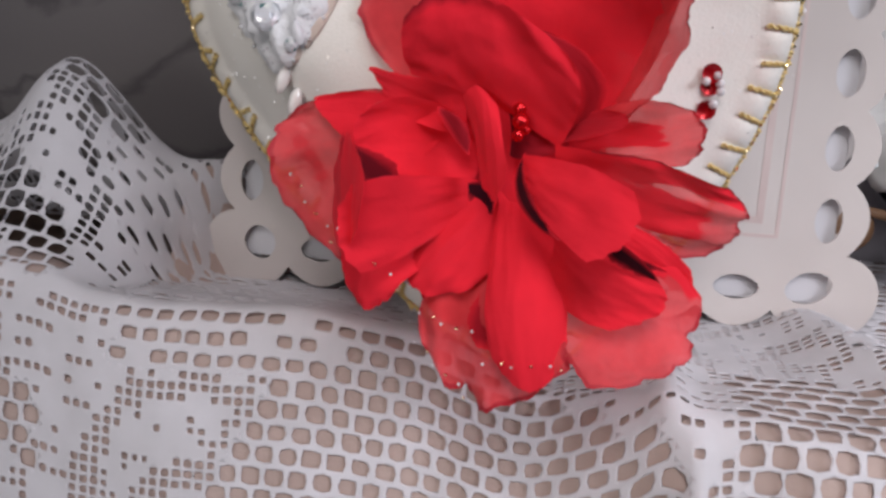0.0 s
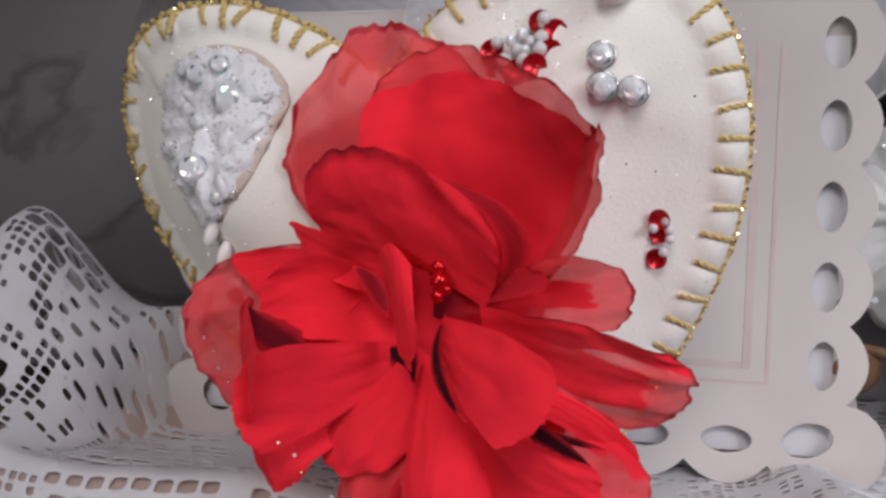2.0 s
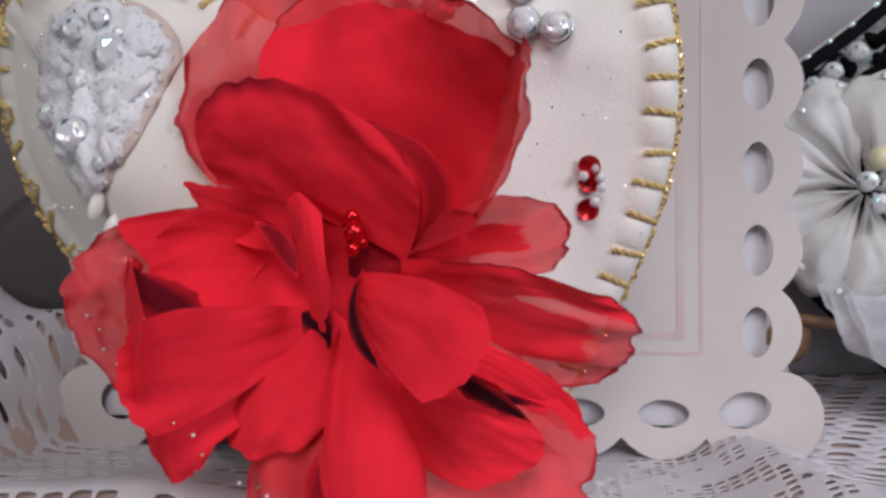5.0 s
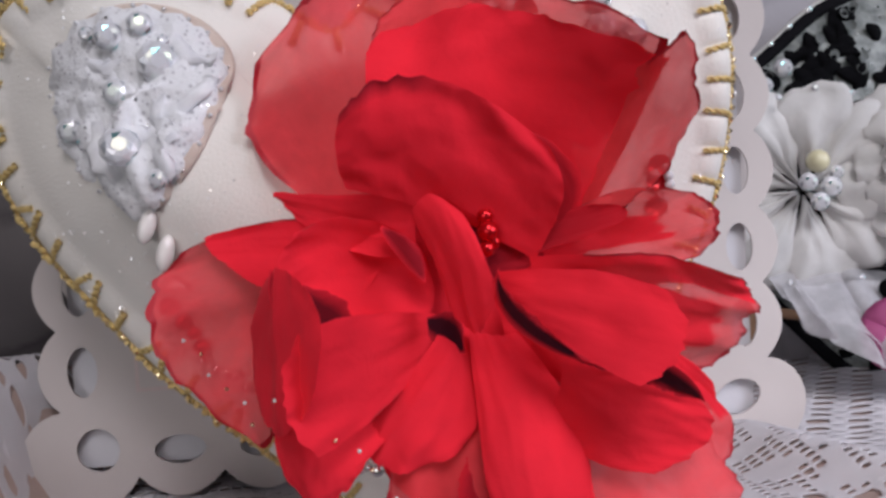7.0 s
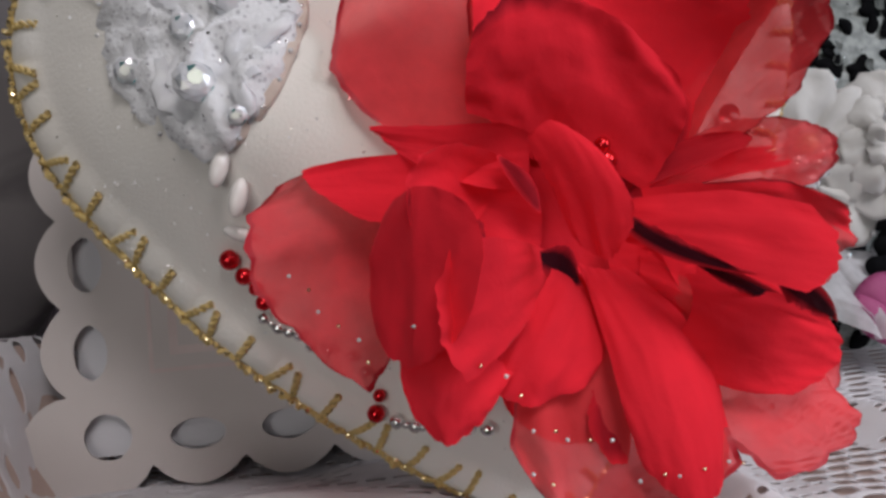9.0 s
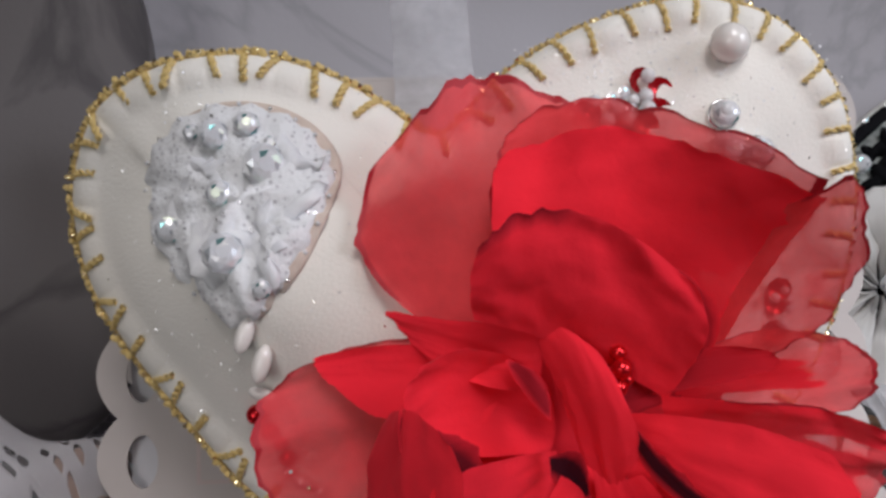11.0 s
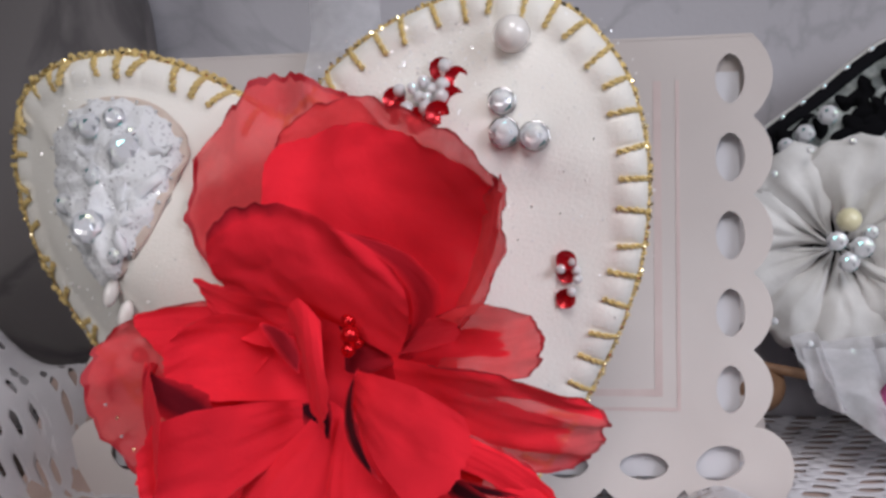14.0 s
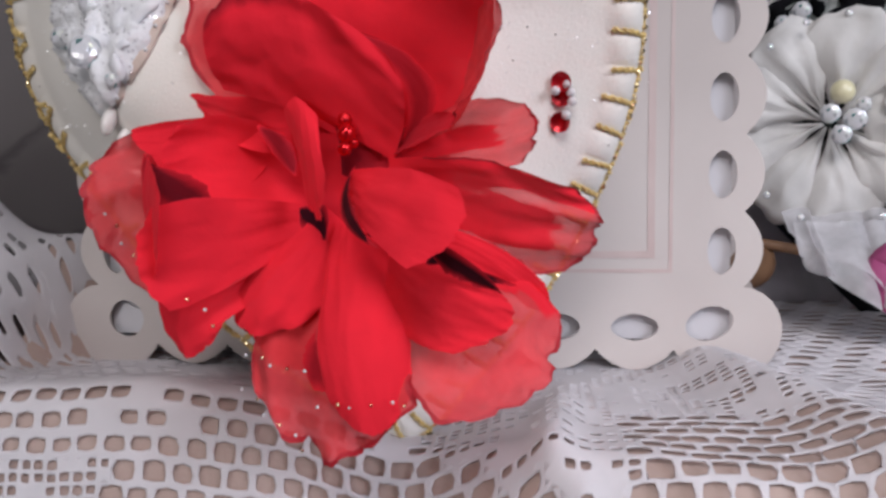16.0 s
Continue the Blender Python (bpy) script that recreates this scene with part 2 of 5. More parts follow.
def part(name, bm, mats, parent=None, label="", smooth=True, m=MM, thick=0.0):
    me = bpy.data.meshes.new(name)
    bm.transform(m)
    bm.normal_update()
    bm.to_mesh(me)
    bm.free()
    for mat in (mats if isinstance(mats, (list, tuple)) else [mats]):
        me.materials.append(mat)
    if smooth:
        me.polygons.foreach_set("use_smooth", [True] * len(me.polygons))
    o = new(name, me)
    link_to(o, parent)
    if label:
        o["label"] = label
    if thick:
        s = o.modifiers.new("thickness", "SOLIDIFY")
        s.thickness, s.offset = thick, 0.0
    return o


def piece(name, mesh, m, parent, label=""):
    o = new(name, mesh)
    o.matrix_basis = m
    link_to(o, parent)
    if label:
        o["label"] = label
    return o


def mesh_of(name, bm, mat, smooth=True):
    me = bpy.data.meshes.new(name)
    bm.to_mesh(me)
    bm.free()
    me.materials.append(mat)
    if smooth:
        me.polygons.foreach_set("use_smooth", [True] * len(me.polygons))
    return me


def ball(r=1.0, seg=12, rings=8):
    bm = bmesh.new()
    bmesh.ops.create_uvsphere(bm, u_segments=seg, v_segments=rings, radius=r)
    return bm


def faceted(r=1.0):
    """A cut stone: table, crown, girdle and pavilion."""
    bm = bmesh.new()
    n = 9
    rings = []
    for rad, z, off in ((0.0, -0.62, 0), (1.0, 0.0, 0), (1.0, 0.1, 0.0), (0.86, 0.34, 0.5), (0.62, 0.52, 0.0), (0.36, 0.60, 0.5)):
        if rad == 0:
            rings.append([bm.verts.new((0, 0, z * r))])
        else:
            rings.append([bm.verts.new((rad * r * math.cos((i + off) * math.tau / n), rad * r * math.sin((i + off) * math.tau / n), z * r)) for i in range(n)])
    for a, b in zip(rings, rings[1:]):
        for i in range(n):
            j = (i + 1) % n
            if len(a) == 1:
                bm.faces.new((a[0], b[j], b[i]))
            else:
                bm.faces.new((a[i], a[j], b[j], b[i]))
    bm.faces.new(rings[-1])
    return bm


def tube(bm, pts, r, seg=6, closed=False, twist=0.0, flat=1.0):
    """A tube of radius r along pts; twist and flat make it a wound cord."""
    n = len(pts)
    rings = []
    for i, p in enumerate(pts):
        a = pts[(i - 1) % n] if closed or i > 0 else p
        b = pts[(i + 1) % n] if closed or i < n - 1 else p
        d = (b - a).normalized()
        u = d.cross(Vector((0, 1, 0.03))).normalized()
        w = d.cross(u)
        ring = []
        for k in range(seg):
            th = k * math.tau / seg
            c, s = math.cos(th) * r, math.sin(th) * r * flat
            ph = twist * i
            ring.append(bm.verts.new(p + u * (c * math.cos(ph) - s * math.sin(ph)) + w * (c * math.sin(ph) + s * math.cos(ph))))
        rings.append(ring)
    for i in range(n if closed else n - 1):
        a, b = rings[i], rings[(i + 1) % n]
        for k in range(seg):
            bm.faces.new((a[k], a[(k + 1) % seg], b[(k + 1) % seg], b[k]))
    if not closed:
        bm.faces.new(rings[0])
        bm.faces.new(list(reversed(rings[-1])))
    return bm


def spline(points, per=10, closed=True):
    """A smooth curve through the points (Catmull-Rom)."""
    pts = [Vector(p) for p in points]
    n = len(pts)
    out = []
    for i in range(n if closed else n - 1):
        p0 = pts[(i - 1) % n] if closed or i > 0 else pts[i]
        p1, p2 = pts[i], pts[(i + 1) % n]
        p3 = pts[(i + 2) % n] if closed or i < n - 2 else p2
        for k in range(per):
            t = k / per
            out.append(0.5 * (2 * p1 + (p2 - p0) * t + (2 * p0 - 5 * p1 + 4 * p2 - p3) * t * t + (3 * p1 - p0 - 3 * p2 + p3) * t ** 3))
    if not closed:
        out.append(pts[-1])
    return out


def face_camera_side(x, y, z, r=1.0, tilt=0.0, turn=0.0):
    """A pose on the heart's face: local z points out of the face, to the front."""
    return MM @ Matrix.Translation((x, y, z)) @ pose(0, 0, 0, 90 + tilt, 0, turn) @ Matrix.Scale(r, 4)


# ---- room, table, backdrop ----
def box(x0, y0, z0, x1, y1, z1):
    bm = bmesh.new()
    bmesh.ops.create_cube(bm, size=1.0)
    bm.transform(Matrix.Translation(((x0 + x1) / 2, (y0 + y1) / 2, (z0 + z1) / 2)) @ Matrix.Diagonal((x1 - x0, y1 - y0, z1 - z0, 1)))
    return bm


ID = Matrix.Identity(4)
for name, dims in (("floor", (-1.6, -2.0, -0.8, 1.8, 1.2, -0.75)), ("ceiling", (-1.6, -2.0, 1.7, 1.8, 1.2, 1.75)),
                   ("wall_west", (-1.65, -2.0, -0.75, -1.6, 1.2, 1.7)), ("wall_east", (1.8, -2.0, -0.75, 1.85, 1.2, 1.7)),
                   ("wall_north", (-1.6, 1.2, -0.75, 1.8, 1.25, 1.7)), ("wall_south", (-1.6, -2.05, -0.75, 1.8, -2.0, 1.7))):
    tagged(part(name, box(*dims), plaster, smooth=False, m=ID), "plain white plaster surface of the room", "room", kind="structure")

table = holder("table", (0.05, 0.0, -0.75), "brown wooden table under the lace cloth", "table")
bm = box(-0.5, -0.044, -0.028, 0.6, 0.40, -0.003)
bmesh.ops.bevel(bm, geom=bm.edges[:], offset=0.003, segments=2, affect="EDGES")
part("tabletop", bm, table_wood, table, smooth=False, m=ID)
for lx in (-0.46, 0.52):
    for ly in (-0.03, 0.34):
        part("leg", box(lx, ly, -0.75, lx + 0.04, ly + 0.04, -0.028), table_wood, table, smooth=False, m=ID)

# the marbled cloth that hangs behind, with soft folds
bm = bmesh.new()
nx, nz = 90, 40
grid = []
for i in range(nx + 1):
    row = []
    for k in range(nz + 1):
        x, z = -260 + 600 * i / nx, 330 * k / nz
        y = 66 + 5 * noise.noise(Vector((x / 70, z / 160, 3.1))) + 2.0 * noise.noise(Vector((x / 25, z / 60, 7.7))) + 0.10 * z
        y -= 10 * math.exp(-(z / 18) ** 2)
        row.append(bm.verts.new((x, y, z + 1)))
    grid.append(row)
for i in range(nx):
    for k in range(nz):
        bm.faces.new((grid[i][k], grid[i + 1][k], grid[i + 1][k + 1], grid[i][k + 1]))
tagged(part("backdrop_cloth", bm, backdrop_cloth, m=Matrix.Scale(0.001, 4), thick=0.001),
       "greyish white hanging cloth with faint silver veins", "cloth")


# a padded grey cushion that leans in the back corner
grey_marble = relief(material("marbled_grey_cloth", (0.2, 0.19, 0.2), 0.9), 500, 0.2)
_n = noise_node(grey_marble, 11.0, 9.0)
_n.inputs["Distortion"].default_value = 1.2
_r = ramp_node(grey_marble, _n.outputs[0], [(0.0, (0.145, 0.13, 0.13)), (0.475, (0.165, 0.15, 0.15)), (0.505, (0.10, 0.09, 0.093)), (0.535, (0.165, 0.15, 0.15)), (1.0, (0.18, 0.165, 0.165))])
grey_marble.node_tree.links.new(_r.outputs[0], grey_marble.node_tree.nodes["Principled BSDF"].inputs["Base Color"])
bm = ball(1.0, 40, 28)
for v in bm.verts:
    x, y, z = v.co
    e = 0.62
    v.co = Vector((math.copysign(abs(x) ** e, x) * 82, y * 20, math.copysign(abs(z) ** e, z) * 78))
    v.co.y += 1.5 * noise.noise(v.co / 24)
bm.transform(Matrix.Translation((-84, 50, 86)) @ pose(0, 0, 0, -4, 0, 0))
tagged(part("cushion", bm, grey_marble, m=Matrix.Scale(0.001, 4)), "soft grey marbled cloth cushion leaning behind the lace", "cushion")


# ---- lace tablecloth ----
def cloth_height(x, y):
    near = 1 / (1 + math.exp((x - 66) / 7.0))
    h = 1.5 + (0.15 + 0.15 * near - 0.11 * math.exp(-((x - 81) / 13) ** 2)) * max(0.0, -y)
    top = 30 / (1 + math.exp((x - 4) / 3.0)) + 19 * math.exp(-((x + 42) / 15) ** 2) + 6 / (1 + math.exp((x + 24) / 4.0))
    crest = 3 + 11 / (1 + math.exp(-(x + 7) / 2.5))
    wide = 7 + 22 / (1 + math.exp((x + 14) / 3.5))
    h += top * math.exp(-((y - crest) / (wide if y < crest else 13)) ** 2)
    s = min(1.0, max(0.0, (y - 15) / 45))
    h += 17 * s * s * (3 - 2 * s) / (1 + math.exp((x - 30) / 8))
    h += 6.0 * math.exp(-((x - 140 + 0.35 * y) / 9) ** 2)
    h += 3.0 * math.exp(-((x - 112 - 0.1 * y) / 3.5) ** 2) * min(1.0, max(0.0, (-y - 15) / 20))
    h += 1.6 * noise.noise(Vector((x / 30, y / 30, 0.5))) + 0.7 * noise.noise(Vector((x / 11, y / 11, 4.5)))
    return max(h, 0.6)


EDGE, ROLL, STEEP = -46.0, 6.0, 1.16


def edge_at(x):
    """Where the cloth turns down over the front, farther out where it bunches."""
    return -43.0 - 17.0 / (1 + math.exp(-(x - 100) / 9.0))


def cloth_point(x, v, up):
    """The cloth lies flat to the table's edge, rolls over it and hangs down in front; v runs along the cloth."""
    edge = edge_at(x)
    if v >= edge:
        return (x, v, cloth_height(x, v) + up)
    d = edge - v
    a = min(d / ROLL, STEEP)
    rest = max(0.0, d - ROLL * STEEP)
    fold = 3.2 * math.exp(-((x - 111 - 0.05 * d) / 2.6) ** 2) + 3.5 * math.exp(-((x - 131) / 6.0) ** 2) + 1.8 * math.sin(x / 15.0 + 0.6) + 1.2 * noise.noise(Vector((x / 14, v / 40, 2.2)))
    fold *= min(1.0, d / 14.0)
    out = up + fold
    y = edge - ROLL * math.sin(a) - rest * math.cos(STEEP) - out * math.sin(a)
    z = cloth_height(x, edge) * max(0.25, 1 - d / 60.0) - ROLL * (1 - math.cos(a)) - rest * math.sin(STEEP) + out * math.cos(a)
    return (x, y, z)


def lace_kind(x, y):
    """Which of the woven patterns lies at a place of the cloth."""
    if x > 119 and y < -36 - 0.15 * (x - 119):
        return "wide_net"
    if x > 146 and y >= -30:
        return "slanted"
    if ((x - 66) / 52) ** 2 + ((y + 92) / 46) ** 2 < 1:
        return "net"
    if -6 < x < 84 and -56 < y < -4:
        return "band"
    if ((x + 16) / 11) ** 2 + ((y + 12) / 9) ** 2 < 1:
        return "close_net"
    if x < -24 and math.fmod(0.55 * x + y + 500.0, 34.0) < 13:
        return "wide_net"
    return "figure"


bm = bmesh.new()
CW, CH = 4.9, 3.7


def lace_cell(x0, y0, x1, y1, f, tall=1.0, shear=0.0):
    cx, cy, hx, hy = (x0 + x1) / 2, (y0 + y1) / 2, (x1 - x0) / 2, (y1 - y0) / 2
    outer = [(-1, -1), (0, -1), (1, -1), (1, 0), (1, 1), (0, 1), (-1, 1), (-1, 0)]
    jx, jy = random.uniform(-0.08, 0.08) * hx, random.uniform(-0.08, 0.08) * hy

    def put(x, y, up):
        return bm.verts.new(cloth_point(x, y, up * 0.35))
    o = [put(cx + a * hx, cy + b * hy, 0.12) for a, b in outer]
    if f <= 0:
        c = put(cx, cy, 0.14)
        for i in range(8):
            bm.faces.new((o[i], o[(i + 1) % 8], c))
        return
    f *= random.uniform(0.88, 1.1)
    k = [(a * (0.82 if b else 1.0) * random.uniform(0.9, 1.1), b * (0.84 if a else 1.0) * random.uniform(0.9, 1.1)) for a, b in outer]
    g, fy = (1 + f) / 2, f * tall
    gy = (1 + fy) / 2
    mid = [put(cx + jx + a * hx * g + shear * b * hy, cy + jy + b * hy * gy, 0.22) for a, b in k]
    inn = [put(cx + jx + a * hx * f + shear * b * hy, cy + jy + b * hy * fy, 0.0) for a, b in k]
    for i in range(8):
        j = (i + 1) % 8
        bm.faces.new((o[i], o[j], mid[j], mid[i]))
        bm.faces.new((mid[i], mid[j], inn[j], inn[i]))


def figure_hole(x, y):
    """Openings of the woven figures: arcs and rosettes between close weave."""
    u, v = math.fmod(x + 700.0, 62.0) - 31.0, math.fmod(y + 700.0, 54.0) - 27.0
    r = math.hypot(u, v * 1.1) + 2.5 * noise.noise(Vector((x / 9, y / 9, 6.0)))
    odd = noise.noise(Vector((x / 4.1, y / 4.1, 1.0)))
    if abs(r - 24) < 2.2 or abs(r - 7) < 2.2:
        return 0.82
    if abs(u - 0.6 * v) < 1.7 and r > 9:
        return 0.72
    if 11 < r < 21 and odd > 0.12:
        return 0.68
    if r > 27 and odd > -0.05 and int(y / 2.05 + 400) % 2 == 0:
        return 0.80
    return 0.0


for r in range(-38, 17):
    for c in range(-28, 57):
        x0 = c * CW + (CW / 2 if r % 2 else 0)
        y0 = r * CH
        x1, y1 = x0 + CW, y0 + CH
        kind = lace_kind(x0 + CW / 2, y0 + CH / 2)
        if kind == "net":
            lace_cell(x0, y0, x1, y1, 0.82)
        elif kind == "close_net":
            lace_cell(x0, y0, x1, y1, 0.52, 0.7)
        elif kind == "wide_net":
            lace_cell(x0, y0, x1, y1, 0.91, 1.02)
        elif kind == "slanted":
            first = (c + r // 2) % 2 == 0
            if lace_kind(x0 + CW * (1.5 if first else -0.5), y0 + CH / 2) != "slanted":
                lace_cell(x0, y0, x1, y1, 0.0)
            elif first:
                lace_cell(x0, y0, x1 + CW, y1, 0.62, 1.05, 0.35)
        elif kind == "band":
            shut = r % 4 == 0 or noise.noise(Vector((c * 0.9, r * 1.3, 2.0))) > 0.22
            lace_cell(x0, y0, x1, y1, 0.0 if shut else 0.80, 0.74)
        else:
            for a in (0, 1):
                for b in (0, 1):
                    xa, ya = x0 + a * CW / 2, y0 + b * CH / 2
                    lace_cell(xa, ya, xa + CW / 2, ya + CH / 2, figure_hole(xa + CW / 4, ya + CH / 4))
bmesh.ops.remove_doubles(bm, verts=bm.verts[:], dist=0.08)
tagged(part("lace_tablecloth", bm, lace_cotton, m=Matrix.Scale(0.001, 4), thick=0.0004),
       "white cotton lace tablecloth with open net and woven figures, rumpled", "tablecloth")


# plain beige cloth under the lace
bm = bmesh.new()
rows = []
for i in range(81):
    row = []
    for k in range(41):
        x, y = -135 + 410 * i / 80, -132 + 200 * k / 40
        p = cloth_point(x, y, -1.0)
        row.append(bm.verts.new((p[0], p[1], max(-2.6, p[2]) if y > edge_at(x) else p[2])))
    rows.append(row)
for a, b in zip(rows, rows[1:]):
    for k in range(40):
        if a[k].co.x > -16 or a[k].co.y < -40:
            bm.faces.new((a[k], b[k], b[k + 1], a[k + 1]))
tagged(part("beige_undercloth", bm, relief(mottle(material("beige_cloth", (0.42, 0.31, 0.27), 0.9), 60, (0.37, 0.275, 0.24), (0.47, 0.36, 0.32)), 1200, 0.4), m=Matrix.Scale(0.001, 4), thick=0.0004),
       "plain beige cloth showing through the lace openings", "cloth")


# ---- scalloped card ----
PITCH = 16.5


def scallop_outline():
    """Straight fold at the top, scallops on both sides and the foot."""
    pts = []
    top, cols, rows = 83.0, 9, 5
    x_l, x_r, foot = 0.0, 148.5, -14.0

    def arc(a, b, bulge, n=9):
        a, b = Vector(a), Vector(b)
        d = b - a
        nrm = Vector((d.y, -d.x)).normalized()
        return [a + d * (i / n) + nrm * bulge * math.sin(math.pi * i / n) ** 0.8 for i in range(n)]
    p = [(x_l + 0.0, top)]
    left = [(x_l, PITCH * (4 - i)) for i in range(rows)]
    right = [(x_r, PITCH * (4 - i)) for i in range(rows)]
    foot_pts = [(14.5 + PITCH * i * (119.5 / (PITCH * 7)) * 1.0, foot) for i in range(8)]
    for a, b in zip(p + left, left):
        pts += arc(a, b, 4.0)
    pts += corner_arc(left[-1], foot_pts[0], (4.0, -6.5))
    for a, b in zip(foot_pts, foot_pts[1:]):
        pts += arc(a, b, 4.6)
    pts += corner_arc(foot_pts[-1], right[-1], (144.5, -6.5))
    up = list(reversed(right))
    for a, b in zip(up, up[1:] + [(x_r, top)]):
        pts += arc(a, b, 4.0)
    pts.append(Vector((x_r, top)))
    return pts


def corner_arc(a, b, c, n=16):
    a, b, c = Vector(a), Vector(b), Vector(c)
    ra, rb = (a - c), (b - c)
    t0, t1 = math.atan2(ra.y, ra.x), math.atan2(rb.y, rb.x)
    if t1 < t0:
        t1 += math.tau
    out = []
    for i in range(n):
        s = i / n
        t = t0 + (t1 - t0) * s
        r = ra.length * (1 - s) + rb.length * s
        r += 3.6 * math.sin(math.pi * s)
        out.append(c + Vector((math.cos(t), math.sin(t))) * r)
    return out


def lens_hole(cx, cz, w, h, turn):
    """A pointed oval opening."""
    out = []
    for i in range(16):
        t = i * math.tau / 16
        x, z = math.copysign(abs(math.cos(t)) ** 1.15, math.cos(t)) * w / 2, math.copysign(abs(math.sin(t)) ** 0.95, math.sin(t)) * h / 2
        c, s = math.cos(turn), math.sin(turn)
        out.append(Vector((cx + x * c - z * s, cz + x * s + z * c)))
    return out


def plate_with_holes(outline, holes, y0, y1):
    """A flat plate between y0 and y1 with openings cut through it."""
    bm = bmesh.new()
    loops = []
    edges = []
    for loop in [outline] + holes:
        vs = [bm.verts.new((p.x, y0, p.y)) for p in loop]
        loops.append(vs)
        edges += [bm.edges.new((vs[i], vs[(i + 1) % len(vs)])) for i in range(len(vs))]
    bmesh.ops.triangle_fill(bm, use_beauty=True, use_dissolve=False, edges=edges)
    front = list(bm.faces)
    ret = bmesh.ops.duplicate(bm, geom=bm.verts[:] + bm.edges[:] + front)
    vmap = ret["vert_map"]
    for vs in loops:
        for v in vs:
            vmap[v].co.y = y1
    for vs in loops:
        for i in range(len(vs)):
            a, b = vs[i], vs[(i + 1) % len(vs)]
            bm.faces.new((a, b, vmap[b], vmap[a]))
    bmesh.ops.recalc_face_normals(bm, faces=bm.faces[:])
    return bm


card = holder("scalloped_card", K(74, 8, -18), "ivory folded card with scalloped punched edges, standing behind the heart", "card")
outline = scallop_outline()
holes = []
for i in range(5):
    zc = PITCH * (4 - i) + 8.0
    holes.append(lens_hole(143.8, zc, 6.0, 10.4, 0))
    holes.append(lens_hole(4.7, zc, 6.0, 10.4, 0))
for i in range(7):
    holes.append(lens_hole(14.5 + (119.5 / 7) * (i + 0.5), -9.0, 10.4, 6.0, 0))
holes.append(lens_hole(141.5, -8.0, 10.5, 7.5, math.radians(18)))
holes.append(lens_hole(6.8, -8.0, 8.5, 9.0, math.radians(20)))
part("front_panel", plate_with_holes(outline, holes, 0.0, 0.5), card_paper, card, smooth=False)
back_outline = [Vector(p) for p in ((2.0, 82.5), (2.0, -12.0), (146.2, -12.0), (146.2, 82.5))]
part("liner", plate_with_holes(back_outline, [], 2.4, 2.7), liner_paper, card, "plain white liner behind the openings", smooth=False)
bm = plate_with_holes(outline, [], 0.0, 0.5)
bm.transform(Matrix.Translation((0, 0.6, 83)) @ pose(0, 0, 0, 14) @ Matrix.Translation((0, 0, -83)))
part("back_panel", bm, card_paper, card, smooth=False)
bm = box(0.0, -0.1, 82.6, 148.5, 1.2, 83.2)
part("fold", bm, card_paper, card, smooth=False)
# faint printed frame on the card
bm = bmesh.new()
for x0, z0, x1, z1 in ((128, 8, 129.6, 74), (18.8, 8, 20.4, 74), (18.8, 6.4, 129.6, 8), (132.6, 4, 133.4, 74), (15, 4, 15.8, 74), (15, 3.2, 133.4, 4)):
    b2 = box(x0, -0.12, z0, x1, -0.02, z1)
    me = bpy.data.meshes.new("tmp")
    b2.to_mesh(me)
    b2.free()
    bm.from_mesh(me)
    bpy.data.meshes.remove(me)
part("printed_frame", bm, mottle(material("faint_pink_print", (0.56, 0.48, 0.47), 0.6), 90, (0.56, 0.445, 0.43), (0.64, 0.535, 0.515)), card, "faint pink printed line", smooth=False)


# ---- felt heart ----
HEART = [(61, 0, 64), (52.5, 0, 68.5), (44, 0, 72.8), (33, 0, 75.5), (20, 0, 74.7), (9.5, 0, 70), (4, 0, 62), (2.5, 0, 53), (5, 0, 42), (11, 0, 32), (18, 0, 23.5), (28, 0, 12), (38, 0, 3), (49, 0, -5.5), (64, 0, -15.5),
         (80, 0, -23.5), (93, 0, -12), (105, 0, 3.5), (114, 0, 20.5), (118.6, 0, 33), (120.6, 0, 45), (120.2, 0, 57), (116.5, 0, 68.5), (108, 0, 78), (96, 0, 81.5), (82, 0, 78.5), (70.5, 0, 72.3)]

RIM_C = (-32.88, 0.60, -3.29, -1.99, -7.63, -1.55, -10.91, -0.31)
FACE_C = (-54.98, -4.54, -3.47, 10.44, 8.19)
FACE_BUMPS = [(36, 58, 3.7), (32, 46, -5.9), (36, 41, -0.8), (22, 50, 3.5), (33, 37, -0.9), (33, 24, -1.9), (37, 15, 7.3), (109, 33, 2.5), (104, 58, -2.3), (87, 69, 2.3), (70, 25, -1.5), (80, 5, -1.5), (95, 20, -0.2), (62, 45, 1.3), (80, 52, -0.0)]


def rim_y(x, z):
    """How far the sewn rim stands before the card: it turns away on one side and leans forward at the top."""
    u, w = (x - 62) / 60, (z - 25) / 50
    return RIM_C[0] + RIM_C[1] * u + RIM_C[2] * w + RIM_C[3] * u * u + RIM_C[4] * w * w + RIM_C[5] * u * w + RIM_C[6] * u ** 3 + RIM_C[7] * w ** 3


def dome_y(x, z):
    """The padded face over the rim."""
    u, w = (x - 62) / 60, (z - 25) / 50
    y = FACE_C[0] + FACE_C[1] * u + FACE_C[2] * w + FACE_C[3] * u * u + FACE_C[4] * w * w
    return y + sum(k * math.exp(-((x - a) ** 2 + (z - c) ** 2) / 400) for a, c, k in FACE_BUMPS)


